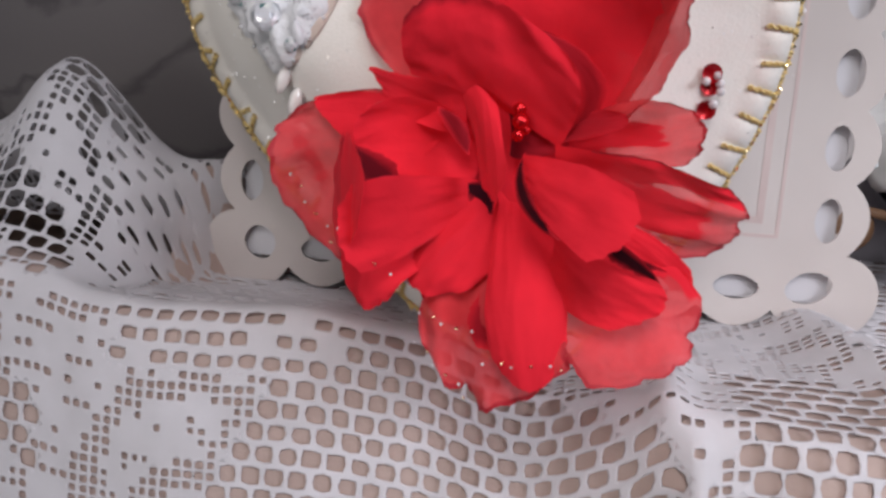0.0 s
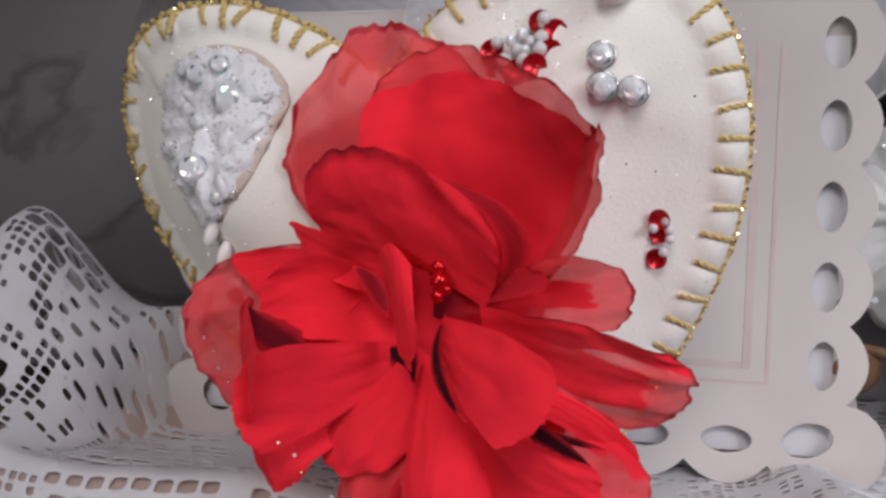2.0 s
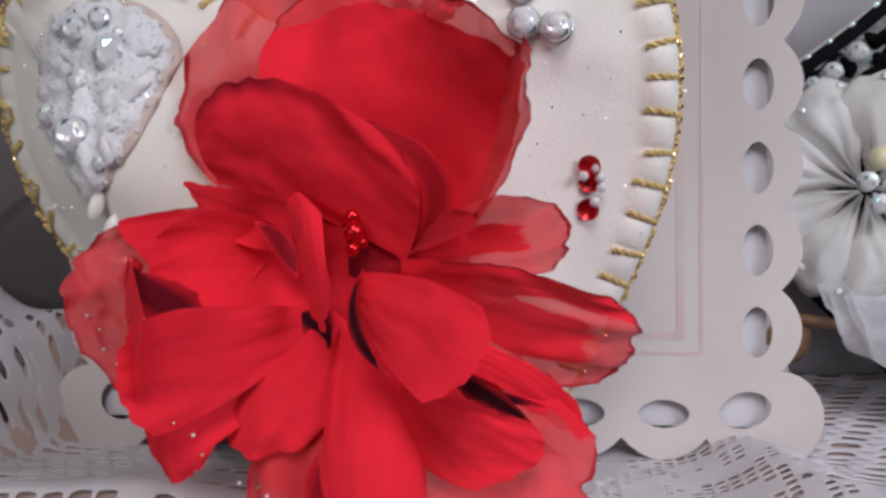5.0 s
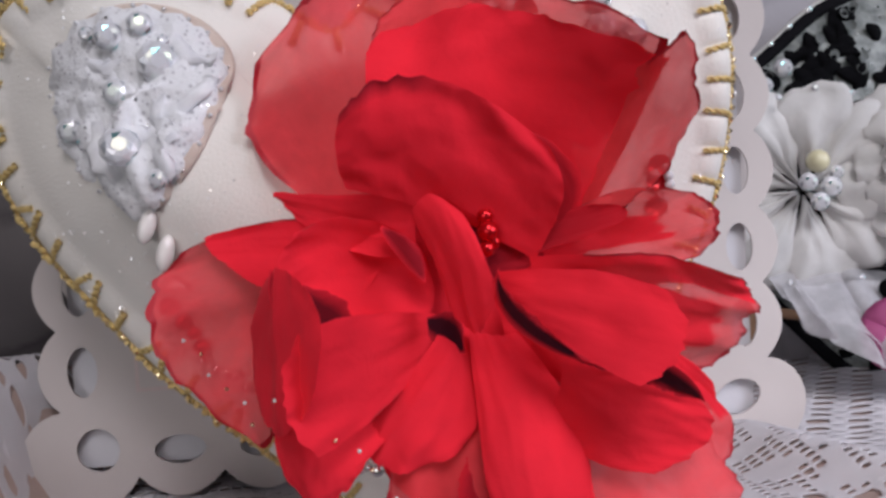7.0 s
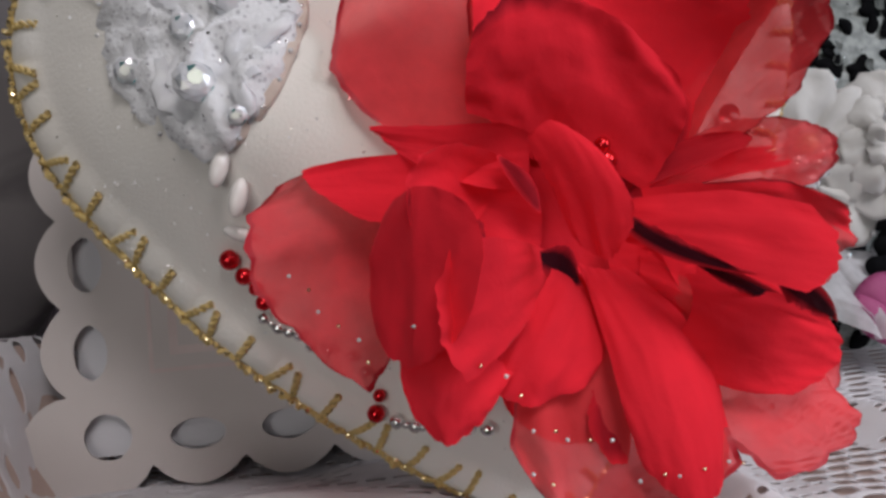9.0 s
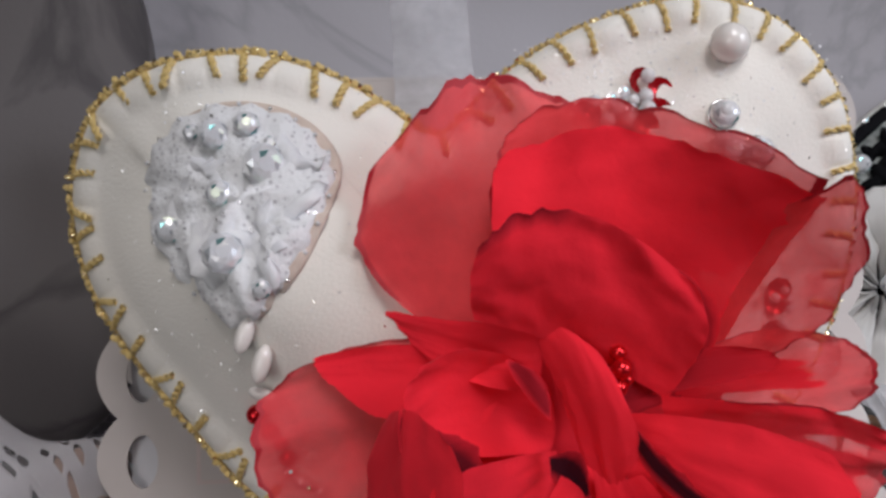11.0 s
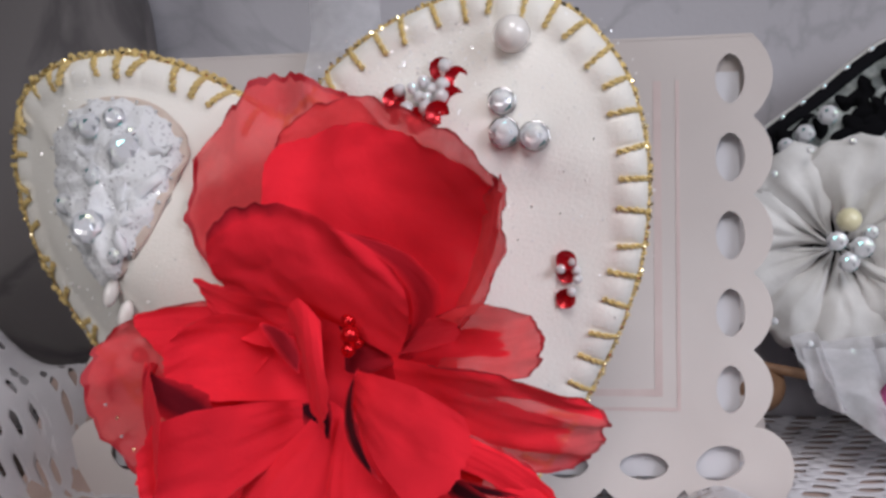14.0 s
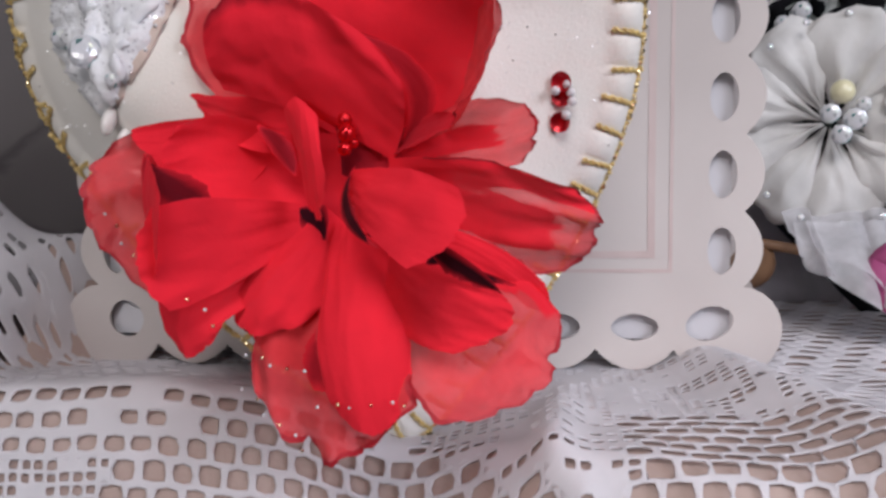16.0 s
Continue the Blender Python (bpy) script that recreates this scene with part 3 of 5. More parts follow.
def even(pts, n):
    """The closed curve drawn anew with n points at even steps."""
    run = [0.0]
    for i in range(len(pts)):
        run.append(run[-1] + (pts[(i + 1) % len(pts)] - pts[i]).length)
    out, j = [], 0
    for k in range(n):
        d = run[-1] * k / n
        while run[j + 1] < d:
            j += 1
        t = (d - run[j]) / (run[j + 1] - run[j])
        out.append(pts[j].lerp(pts[(j + 1) % len(pts)], t))
    return out, run[-1]


STEP = 10
rim, around = even(spline(HEART, 30), 600)
NR = STEP * round(around / 5.2)
rim, around = even(spline(HEART, 30), NR)
heart_mid = Vector((64, 0, 34))


def signed_inset(d):
    area = sum(rim[i].x * rim[(i + 1) % NR].z - rim[(i + 1) % NR].x * rim[i].z for i in range(NR))
    s = 1.0 if area > 0 else -1.0
    out = []
    for i in range(NR):
        a, b = rim[i - 4], rim[(i + 4) % NR]
        t = (b - a).normalized()
        out.append(rim[i] + Vector((-t.z, 0, t.x)) * d * s)
    return out


def dent(p):
    """How far the stitches pull the rim in: deep on the fuller lobe, less elsewhere."""
    s = min(1.0, max(0.0, (p.x - 70) / 28))
    return 0.15 + 0.18 * s * s * (3 - 2 * s)


def heart_surface(bm, side):
    """One puffed face: a rolled rim pulled in by the stitches, a seam groove and a domed middle."""
    rings = []
    rim_at = [rim_y(p.x, p.z) for p in rim]

    def put(i, q, h, g):
        y = rim_at[i] + side * h
        if side < 0:
            y += g * min(0.0, dome_y(q.x, q.z) - y)
        else:
            y += g * 7.0
        return bm.verts.new((q.x, y + side * 0.25 * noise.noise(q / 9), q.z))
    for d, h, g in ((0.0, 0.0, 0), (0.6, 1.6, 0.02), (1.6, 2.7, 0.06), (3.0, 3.3, 0.12), (4.4, 3.1, 0.19), (5.4, 2.7, 0.25), (6.4, 2.6, 0.31), (8.0, 2.9, 0.40), (10.0, 3.3, 0.50), (13.0, 3.6, 0.62)):
        ring = []
        for i, q in enumerate(signed_inset(d)):
            bulge = abs(math.sin(math.pi * i / STEP)) ** 0.55
            k = dent(rim[i]) * (1 - bulge)
            f = 1 - k * (1.0 if d < 4 else 0.55 if d < 5 else 0.2 if d < 6 else 0.0)
            ring.append(put(i, q, h * f, g))
        rings.append(ring)
    last = signed_inset(13.0)
    for s, g in ((0.9, 0.74), (0.78, 0.86), (0.65, 0.95), (0.5, 0.99), (0.36, 1.0), (0.22, 1.0), (0.1, 1.0)):
        rings.append([put(i, heart_mid.lerp(p, s), 3.6, g) for i, p in enumerate(last)])
    for a, b in zip(rings, rings[1:]):
        for i in range(NR):
            j = (i + 1) % NR
            bm.faces.new((a[i], a[j], b[j], b[i]) if side > 0 else (a[j], a[i], b[i], b[j]))
    mid = sum((v.co for v in rings[-1]), Vector()) / NR
    c = bm.verts.new(mid)
    for i in range(NR):
        j = (i + 1) % NR
        bm.faces.new((rings[-1][i], rings[-1][j], c) if side > 0 else (rings[-1][j], rings[-1][i], c))


heart = holder("felt_heart", K(80, -36, -21.5), "padded ivory felt heart with gold blanket stitching, standing on its tip", "heart ornament")
bm = bmesh.new()
heart_surface(bm, -1)
SKIN = np.array([tuple(v.co) for v in bm.verts])
part("front_face", bm, felt, heart)
bm = bmesh.new()
heart_surface(bm, 1)
part("back_face", bm, felt, heart)


def slack(x):
    """The thread is thicker and looser on the flatter lobe."""
    s = min(1.0, max(0.0, (95 - x) / 60))
    return s * s * (3 - 2 * s)


# gold cord round the rim: a chain of small faceted knots
knots, around_k = even(spline(HEART, 30), 420)
rnd = random.Random(3)
bm = bmesh.new()
for p in knots:
    w = slack(p.x)
    for strand_ in range(2 if w > 0.5 else 1):
        got = bmesh.ops.create_icosphere(bm, subdivisions=1, radius=(0.58 + 0.10 * w) * rnd.uniform(0.75, 1.15))
        j = 0.12 + 0.35 * w
        m = Matrix.Translation((p.x + rnd.uniform(-j, j), rim_y(p.x, p.z) - 0.4 - 0.9 * strand_ + rnd.uniform(-0.2, 0.2), p.z + rnd.uniform(-j, j))) @ pose(0, 0, 0, rnd.uniform(0, 90), rnd.uniform(0, 90), 0) @ Matrix.Diagonal((1.25, 0.85, 0.85, 1))
        for v in got["verts"]:
            v.co = m @ v.co
part("gold_cord", bm, gold, heart, "glittering gold cord round the rim", smooth=False)
bm = bmesh.new()
for i, p in enumerate(knots):
    if i % 2 == 0:
        got = bmesh.ops.create_icosphere(bm, subdivisions=1, radius=0.40 * rnd.uniform(0.7, 1.15))
        m = Matrix.Translation((p.x + rnd.uniform(-0.3, 0.3), rim_y(p.x, p.z) - 0.95 - 0.8 * slack(p.x), p.z + rnd.uniform(-0.3, 0.3))) @ pose(0, 0, 0, rnd.uniform(0, 90), rnd.uniform(0, 90), 0)
        for v in got["verts"]:
            v.co = m @ v.co
part("tinsel", bm, gold_tinsel, heart, "bright metallic tinsel wound into the cord", smooth=False)


def face_y(x, z):
    """The front of the heart's padding at a place."""
    d = (SKIN[:, 0] - x) ** 2 + (SKIN[:, 2] - z) ** 2
    near = np.argpartition(d, 5)[:5]
    w = 1 / (d[near] + 0.05)
    return float((SKIN[near, 1] * w).sum() / w.sum())


# blanket stitches over the rim: two-ply threads with a small loop at the inner end
ins = [signed_inset(d) for d in (0.0, 1.8, 4.7)]
for i in range(0, NR, STEP):
    a, b, c = (r[i] for r in ins)
    w = slack(a.x)
    lean = (0.5 + 1.1 * w) * math.sin(i * 2.3)
    c = b.lerp(c, 0.85 + 0.3 * abs(math.sin(i * 1.7)) - 0.15 * w)
    t = (rim[(i + 1) % NR] - rim[i - 1]).normalized()
    ys = rim_y(a.x, a.z)
    pts = spline([(a.x, ys - 0.3, a.z), (b.x + t.x * lean * 0.6, face_y(b.x, b.z) - 0.5, b.z + t.z * lean * 0.6), (c.x + t.x * lean * 1.3, face_y(c.x, c.z) - 0.35, c.z + t.z * lean * 1.3)], 9, closed=False)
    bm = bmesh.new()
    thick = 0.36 + 0.12 * w
    for ply in (0, 1):
        wound = []
        for n, p in enumerate(pts):
            ph = n * 0.95 + ply * math.pi
            wound.append(p + Vector((t.x, 0, t.z)) * (thick * 0.75 * math.cos(ph)) + Vector((0, 1, 0)) * (thick * 0.75 * math.sin(ph)))
        tube(bm, wound, thick * 0.72, 5)
    part("stitch", bm, gold, heart)


# loose glitter on the felt
bm = bmesh.new()
rnd = random.Random(11)
flakes = 0
while flakes < 420:
    x, z = rnd.uniform(12, 118), rnd.uniform(-18, 78)
    inside = sum(1 for i in range(NR) if (rim[i].z > z) != (rim[i - 1].z > z) and x < (rim[i - 1].x - rim[i].x) * (z - rim[i].z) / (rim[i - 1].z - rim[i].z) + rim[i].x)
    best = min((Vector((x, 0, z)) - p).length for p in rim)
    if inside % 2 == 0 or best < 7:
        continue
    m = Matrix.Translation((x, face_y(x, z) - 0.12, z)) @ pose(0, 0, 0, 90 + rnd.uniform(-35, 35), rnd.uniform(-35, 35), rnd.uniform(0, 180))
    r = rnd.uniform(0.09, 0.2)
    vs = [bm.verts.new(m @ Vector((r * math.cos(k * math.tau / 5), r * math.sin(k * math.tau / 5), 0))) for k in range(5)]
    tp = bm.verts.new(m @ Vector((0, 0, 0.05)))
    for k in range(5):
        bm.faces.new((vs[k], vs[(k + 1) % 5], tp))
    flakes += 1
part("glitter", bm, material("silver_glitter", (0.95, 0.95, 0.95), 0.25, 0.3), heart, "scattered silver glitter", smooth=False)


# ---- organza ribbon behind the heart ----
bm = bmesh.new()
rows = []
for k in range(31):
    s = k / 30
    z = 52 + 75 * s
    y = -34 + 30 * min(1, s * 2.2) + 1.2 * math.sin(s * 9)
    rows.append([bm.verts.new((53.0 + 2 * math.sin(s * 4) + 15.5 * q / 6, y + 1.2 * math.sin(q * 0.9 + s * 5), z)) for q in range(7)])
for a, b in zip(rows, rows[1:]):
    for q in range(6):
        bm.faces.new((a[q], a[q + 1], b[q + 1], b[q]))
tagged(part("organza_ribbon", bm, ribbon_organza), "sheer white organza hanging ribbon of the heart", "ribbon")


# ---- red organza flower ----
flower = holder("red_organza_flower", K(77, -58, 24), "large red organza flower with singed petal edges, sewn on the heart", "fabric flower")
PETALS = 0


def lag(t):
    """Quadratic weights through 0, 0.5 and 1."""
    return 2 * (t - 0.5) * (t - 1), -4 * t * (t - 1), 2 * t * (t - 0.5)


def petal(base, mid, tip, mat, label, ruffle=1.0, round_=0.24, name="petal", pleats=0.55, narrow=0.10, fringe=None, lip=None, dye_shade_run=None):
    """A petal as a curved sheet through three rows of three places, pleated from its base, with an uneven singed rim.
    mat: a material, or the layers of red cloth (0 single, 1 doubled); fringe: the share of the sheet, from its rim,
    that stays single;
    lip: the share across it that is folded over and doubled; dye_shade_run: how black dyeing and painted shade run over
    the sheet."""
    global PETALS
    PETALS += 1
    seed = PETALS * 7.31
    ctrl = [[Vector(p) for p in row] for row in (base, mid, tip)]
    span = min(1.0, 0.05 + ((ctrl[1][0] - ctrl[1][2]).length + (ctrl[2][0] - ctrl[2][2]).length) / 50)
    layered = isinstance(mat, float)
    single = layered and mat < 0.3
    ruffle *= max(0.3, span) * (1.45 if single else 1.0)
    if fringe is None:
        fringe = 0.78 if single else -0.06 if layered and mat < 0.9 else -0.3
    us = [min(1.0, k / 25 + 0.012 * math.sin(k * math.tau / 25)) for k in range(24)] + [0.955, 0.978, 1.0]
    vs = [0, 0.018] + [0.018 + 0.964 * k / 30 for k in range(1, 30)] + [0.982, 1.0]

    def sheet(u, v):
        w = abs(2 * v - 1)
        uu = u * (1 - round_ * w ** 2.6)
        vv = 0.5 + (v - 0.5) * (1 - narrow * max(0.0, (u - 0.6) / 0.4) ** 2)
        fu, fv = lag(uu), lag(vv)
        p = Vector()
        for i in range(3):
            for j in range(3):
                p += ctrl[i][j] * (fu[i] * fv[j])
        return p

    def at(u, v):
        w = abs(2 * v - 1)
        edge = max(u ** 3, w ** 4 * u)
        nick = noise.noise(Vector((v * 11 + seed, u * 5, 3.3))) + 0.6 * noise.noise(Vector((v * 31, u * 17 + seed, 8.1)))
        p = sheet(u, v)
        across, along = sheet(u, min(1, v + 0.04)) - sheet(u, max(0, v - 0.04)), sheet(min(1, u + 0.04), v) - sheet(max(0, u - 0.04), v)
        n = across.cross(along)
        n = n.normalized() if n.length > 1e-5 else Vector((0, -1, 0))
        q = Vector((u * 2.2 + seed, v * 3.6, seed))
        d = 1.3 * noise.noise(q) * (0.25 + edge) * ruffle
        # soft pleats that run out from the sewn base, and small creases
        fan = v * 1.1 + 0.35 * noise.noise(Vector((u * 1.6, v * 2, seed)))
        ridge = 1 - abs(2 * (fan * 1.7 + seed) % 2 - 1) * 2
        d += pleats * span * (0.5 * math.sin(ridge * 1.4) * math.sin(math.pi * min(1, u * 0.85)) + 0.9 * noise.noise(Vector((u * 2.6 + seed, v * 3.4, 1.0))) * (0.3 + u) + 0.75 * noise.noise(Vector((u * 4.2, v * 6 + seed, 2.0))) + 0.34 * noise.noise(Vector((u * 7, v * 15 + seed, 4.0))))
        d += ruffle * (0.5 * math.sin(v * 19.0 + seed * 2 + 2 * u) * edge + 0.9 * noise.noise(q * 4.1) * edge + 0.5 * noise.noise(q * 9.0) * edge)
        p += n * d
        if along.length > 1e-5:
            p += along.normalized() * (1.0 * nick * u ** 4 * max(0.5, ruffle))
        if across.length > 1e-5:
            p += across.normalized() * (0.8 * nick * w ** 6 * u * max(0.5, ruffle) * (1 if v > 0.5 else -1))
        return p

    def layers(u, v):
        rag = 0.10 * noise.noise(Vector((v * 6 + seed, u * 4, 5.5))) + 0.05 * noise.noise(Vector((v * 17, u * 9 + seed, 1.5)))
        out = max(u, (0.55 + 0.45 * abs(2 * v - 1)) * min(1.0, u * 3))
        have = min(1.0, max(0.0, (1.0 - fringe - out + rag) / 0.16 + 0.5))
        if lip:
            have = max(have, min(1.0, max(0.0, (lip - v + rag) / 0.08 + 0.5)))
        return have
    bm = bmesh.new()
    thin, dye_shade_mix = bm.verts.layers.float.new("layers"), bm.verts.layers.float.new("dye_shade")
    g = []
    for u in us:
        row = []
        for v in vs:
            p = bm.verts.new(at(u, v))
            p[thin] = layers(u, v)
            p[dye_shade_mix] = dye_shade_run(u, v) if dye_shade_run else 0.0
            row.append(p)
        g.append(row)
    for i in range(len(us) - 1):
        for j in range(len(vs) - 1):
            f = bm.faces.new((g[i][j], g[i][j + 1], g[i + 1][j + 1], g[i + 1][j]))
            if (i == len(us) - 2 or ((j == 0 or j == len(vs) - 2) and i > 4)):
                f.material_index = 1
    return part(name, bm, [red_cloth, hem_red if single else red_cloth] if layered else [mat, mat], flower, label)


SHEER_LABEL, DENSE_LABEL, LAYER_LABEL = "sheer single-layer red organza petal", "dense doubled red organza petal", "deep red layered organza petal"
# back, upper
petal([(58, -60, 36), (76, -61, 29), (88, -63, 31)], [(48.5, -56, 48), (72, -60, 47), (92, -63, 43)], [(53, -56, 66), (69, -58, 68), (88, -64, 58)], organza, SHEER_LABEL)
petal([(66, -66, 38), (78, -63, 30), (91.5, -66, 30.2)], [(65, -67, 48), (78, -66, 47), (97, -67.5, 39.5)], [(66, -66, 56), (82, -68, 58.8), (99.4, -79.6, 49)], organza_dense, DENSE_LABEL, 0.7, 0.0, narrow=0.0)
petal([(66, -62, 45), (80, -62, 45), (95, -63, 41)], [(65.5, -63.5, 53), (80, -64.3, 55), (98.4, -74, 47)], [(67, -65, 58.5), (80, -66, 63), (100, -80.8, 51.5)], organza, SHEER_LABEL, 0.5, 0.0, narrow=0.0, pleats=0.3)
petal([(88, -65, 29), (94, -66, 38), (97, -76, 49)], [(91.8, -71, 31), (97.2, -75, 39.5), (98.6, -80.3, 50)], [(94.0, -79, 33), (99.6, -85, 41.3), (99.6, -84.5, 51.3)], organza, SHEER_LABEL, 0.4, 0.0, narrow=0.0, fringe=1.3)
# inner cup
# the shaded inside of its curled rim is painted dark on one side
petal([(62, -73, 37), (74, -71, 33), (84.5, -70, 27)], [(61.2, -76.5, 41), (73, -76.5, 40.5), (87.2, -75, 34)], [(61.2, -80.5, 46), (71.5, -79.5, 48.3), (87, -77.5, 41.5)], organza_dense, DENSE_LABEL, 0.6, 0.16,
      dye_shade_run=lambda u, v: 0.8 * max(0.0, 1 - (1 - u) / 0.13) * max(0.0, min(1.0, (0.62 - v) / 0.2)))
petal([(68.5, -70.5, 36), (72, -73, 35.8), (75.4, -75, 33)], [(71.2, -71.5, 29.4), (73.8, -76.6, 29), (77.2, -80.2, 27.2)], [(73.4, -73, 21.4), (75.6, -77, 19.4), (78.0, -80.6, 21.8)], organza_dense, DENSE_LABEL, 0.7, 0.10, pleats=0.4)
# left
petal([(68, -60, 33), (68, -59, 24), (60, -60, 13)], [(54, -61, 34.2), (52, -60, 23), (52, -63, 8)], [(40.5, -64.5, 33), (36.4, -66, 20), (51.7, -70, 2.8)], organza, SHEER_LABEL, 0.8, 0.16)
petal([(67, -66, 32.5), (66, -66, 28), (62, -68, 23)], [(54, -64, 34), (54, -64, 29.5), (52.5, -67, 25.5)], [(41.5, -63.8, 32.3), (45, -64.5, 30), (49, -66, 26)], organza_dense, DENSE_LABEL, 0.3, 0.08)
petal([(70, -72, 36), (70, -70, 32), (70, -68, 28)], [(60, -67, 36.8), (61, -67, 33), (62, -68, 29.5)], [(51.6, -61, 38.3), (54, -63, 35.5), (57, -65, 32)], organza_dense, DENSE_LABEL, 0.5, 0.03)
petal([(71, -68, 29), (72, -67, 24), (71, -67, 20.5)], [(63, -71, 33.5), (62, -67, 27), (62, -71, 21.5)], [(54, -76, 32), (54, -76, 26.5), (56, -77, 22)], organza_mid, LAYER_LABEL, 0.6, 0.1)
petal([(66, -70, 16), (65, -71, 12), (67, -72, 9)], [(57, -74.5, 14), (58, -76, 7.5), (63, -76.5, 6)], [(50.5, -73.5, 10), (55.8, -75.5, 1.0), (62.4, -76, 5)], organza_mid, LAYER_LABEL, 0.8, 0.12)
petal([(72, -67, 21), (72, -68, 18.5), (72, -69, 16)], [(63, -78.5, 22.5), (63, -78, 16.5), (64, -77, 11)], [(56, -84, 22), (54.5, -85, 15), (57, -83, 7)], organza_mid, LAYER_LABEL, 0.5, 0.06)
petal([(52.4, -74, 27), (54.6, -80.5, 28.3), (57.6, -86, 26.2)], [(49.8, -72, 20), (53.6, -80.5, 21), (59.0, -87.2, 20.6)], [(50.6, -71.5, 10.5), (53.0, -78, 9.6), (56.4, -85.5, 12)], organza_dense, DENSE_LABEL, 0.3, 0.1)
# lower
petal([(74, -66, 14), (76, -67, 14), (78, -67, 14)], [(65, -70, 6), (70, -72, 5), (76, -72, 5)], [(65, -73, 1), (71, -74, -1.5), (78, -75, -1)], organza_mid, LAYER_LABEL, 0.7)
petal([(71, -66, 30), (71, -65.5, 25), (71, -66, 19)], [(62, -65.5, 31), (62, -65.5, 25), (62, -67, 18)], [(55, -69.5, 30), (54, -69.5, 25), (56, -71, 18)], organza_mid, LAYER_LABEL, 0.3, 0.05)
petal([(80, -66, 22), (81, -66, 16), (81, -66, 10)], [(89, -68.5, 20), (90, -68.5, 14), (88, -69.5, 7)], [(96, -70.5, 17), (96, -70.5, 11.5), (92, -71.5, 5)], organza_mid, LAYER_LABEL, 0.3, 0.05)
petal([(74, -66, 20.5), (76, -66, 19), (77.5, -66, 17)], [(67.5, -73, 14), (71, -75, 12), (76, -73, 10)], [(61, -72, 7), (65, -75, 4), (73.5, -75, 4)], organza_mid, LAYER_LABEL, 0.7, 0.15)
petal([(74, -66, 18), (78, -66, 17), (82, -66, 16)], [(65, -73, 4), (75, -75, 3), (86, -77, 4)], [(65.8, -75, -5.5), (76, -76, -13), (91, -83, -5.5)], organza, SHEER_LABEL, 0.9, 0.14)
petal([(76, -68, 19), (78.5, -69, 18), (82, -68, 18)], [(75.5, -77.5, 6), (80.5, -80, 6), (87, -77, 8)], [(77, -78.5, -5.5), (83, -81, -8), (89, -77, -6.2)], organza_dense, DENSE_LABEL, 0.5, 0.12)
petal([(84, -68, 20), (84, -67, 16), (82, -67, 12)], [(97, -72.5, 16.5), (97, -76, 5), (86, -76, 1)], [(106, -67, 10.5), (105.6, -77, -1.5), (90.5, -85, -6.5)], organza, SHEER_LABEL, 0.9, 0.12, lip=0.16)
petal([(86, -76, 19.5), (87, -76, 18), (87, -76, 15.5)], [(97.5, -75.5, 16.5), (97.5, -75.5, 14.8), (96, -75.5, 13)], [(106.4, -72, 9.5), (105.4, -71.6, 7.5), (103.8, -71.2, 5.5)], organza_dense, DENSE_LABEL, 0.4, 0.08)
petal([(85, -77, 17), (85, -78, 13), (83.5, -74, 8)], [(93, -81, 14.4), (92, -82, 9.5), (88, -78.5, 4)], [(100.2, -82, 11), (101, -81.2, 6.5), (94.5, -83.5, 2.6)], organza_mid, LAYER_LABEL, 0.6, 0.1)
# right
petal([(82, -66, 28.5), (84, -68, 27), (86, -70, 25.5)], [(91, -70, 33.5), (94, -72, 29.5), (95, -75, 26)], [(98, -74, 36), (103.8, -78.5, 32.5), (105, -81, 26)], organza, SHEER_LABEL, 0.8, 0.16, fringe=0.28)
petal([(84, -70, 27.5), (85, -70, 22), (88, -70, 15)], [(98, -78, 26.8), (99.5, -73.5, 19.5), (97, -69, 12)], [(110.6, -72, 23), (112.6, -68, 17.5), (110.6, -64.5, 11)], organza, SHEER_LABEL, 0.9, 0.10, narrow=0.08, lip=0.30, fringe=0.24)
petal([(79.5, -72, 26), (78.8, -73, 23.5), (79.5, -74.5, 21)], [(88.2, -81, 25.8), (86.6, -84, 21.2), (84.2, -84.5, 18.0)], [(96.4, -86.5, 23.6), (95.2, -90, 18.4), (90.2, -93.4, 13.6)], organza_dense, DENSE_LABEL, 0.35, 0.08, pleats=0.5)
# sewn middle and dark folds between the petals, part dyeing, part shade painted as colour
DARK, DEEP = "black fold between the petals, from dyeing and painted shade", "deep red sheet with the shade between petals painted in"
petal([(64, -60, 36), (77, -61, 38), (90, -62, 34)], [(63, -62, 24), (77, -64, 24), (92, -62, 23)], [(66, -62, 8), (77, -63, 4), (90, -62, 9)], organza_dense, DENSE_LABEL, 0.4, 0.1, "calyx")


def dye_shade_fold(near, far, label=DARK, taper=0.8, dye_shade_mix=1.0):
    """A fold that is widest in its middle and runs out to points, between two edges of three places each; black dyeing
    and painted shade run out to red at its ends.
    """
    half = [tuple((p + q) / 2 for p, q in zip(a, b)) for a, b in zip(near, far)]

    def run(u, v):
        return dye_shade_mix * min(1.0, 2.4 * math.sin(math.pi * v) ** 0.8) * min(1.0, 0.35 + 2.2 * min(u, 1 - u))
    petal(near, half, far, organza_dense, label, 0.12, taper, "fold", 0.2, dye_shade_run=run)


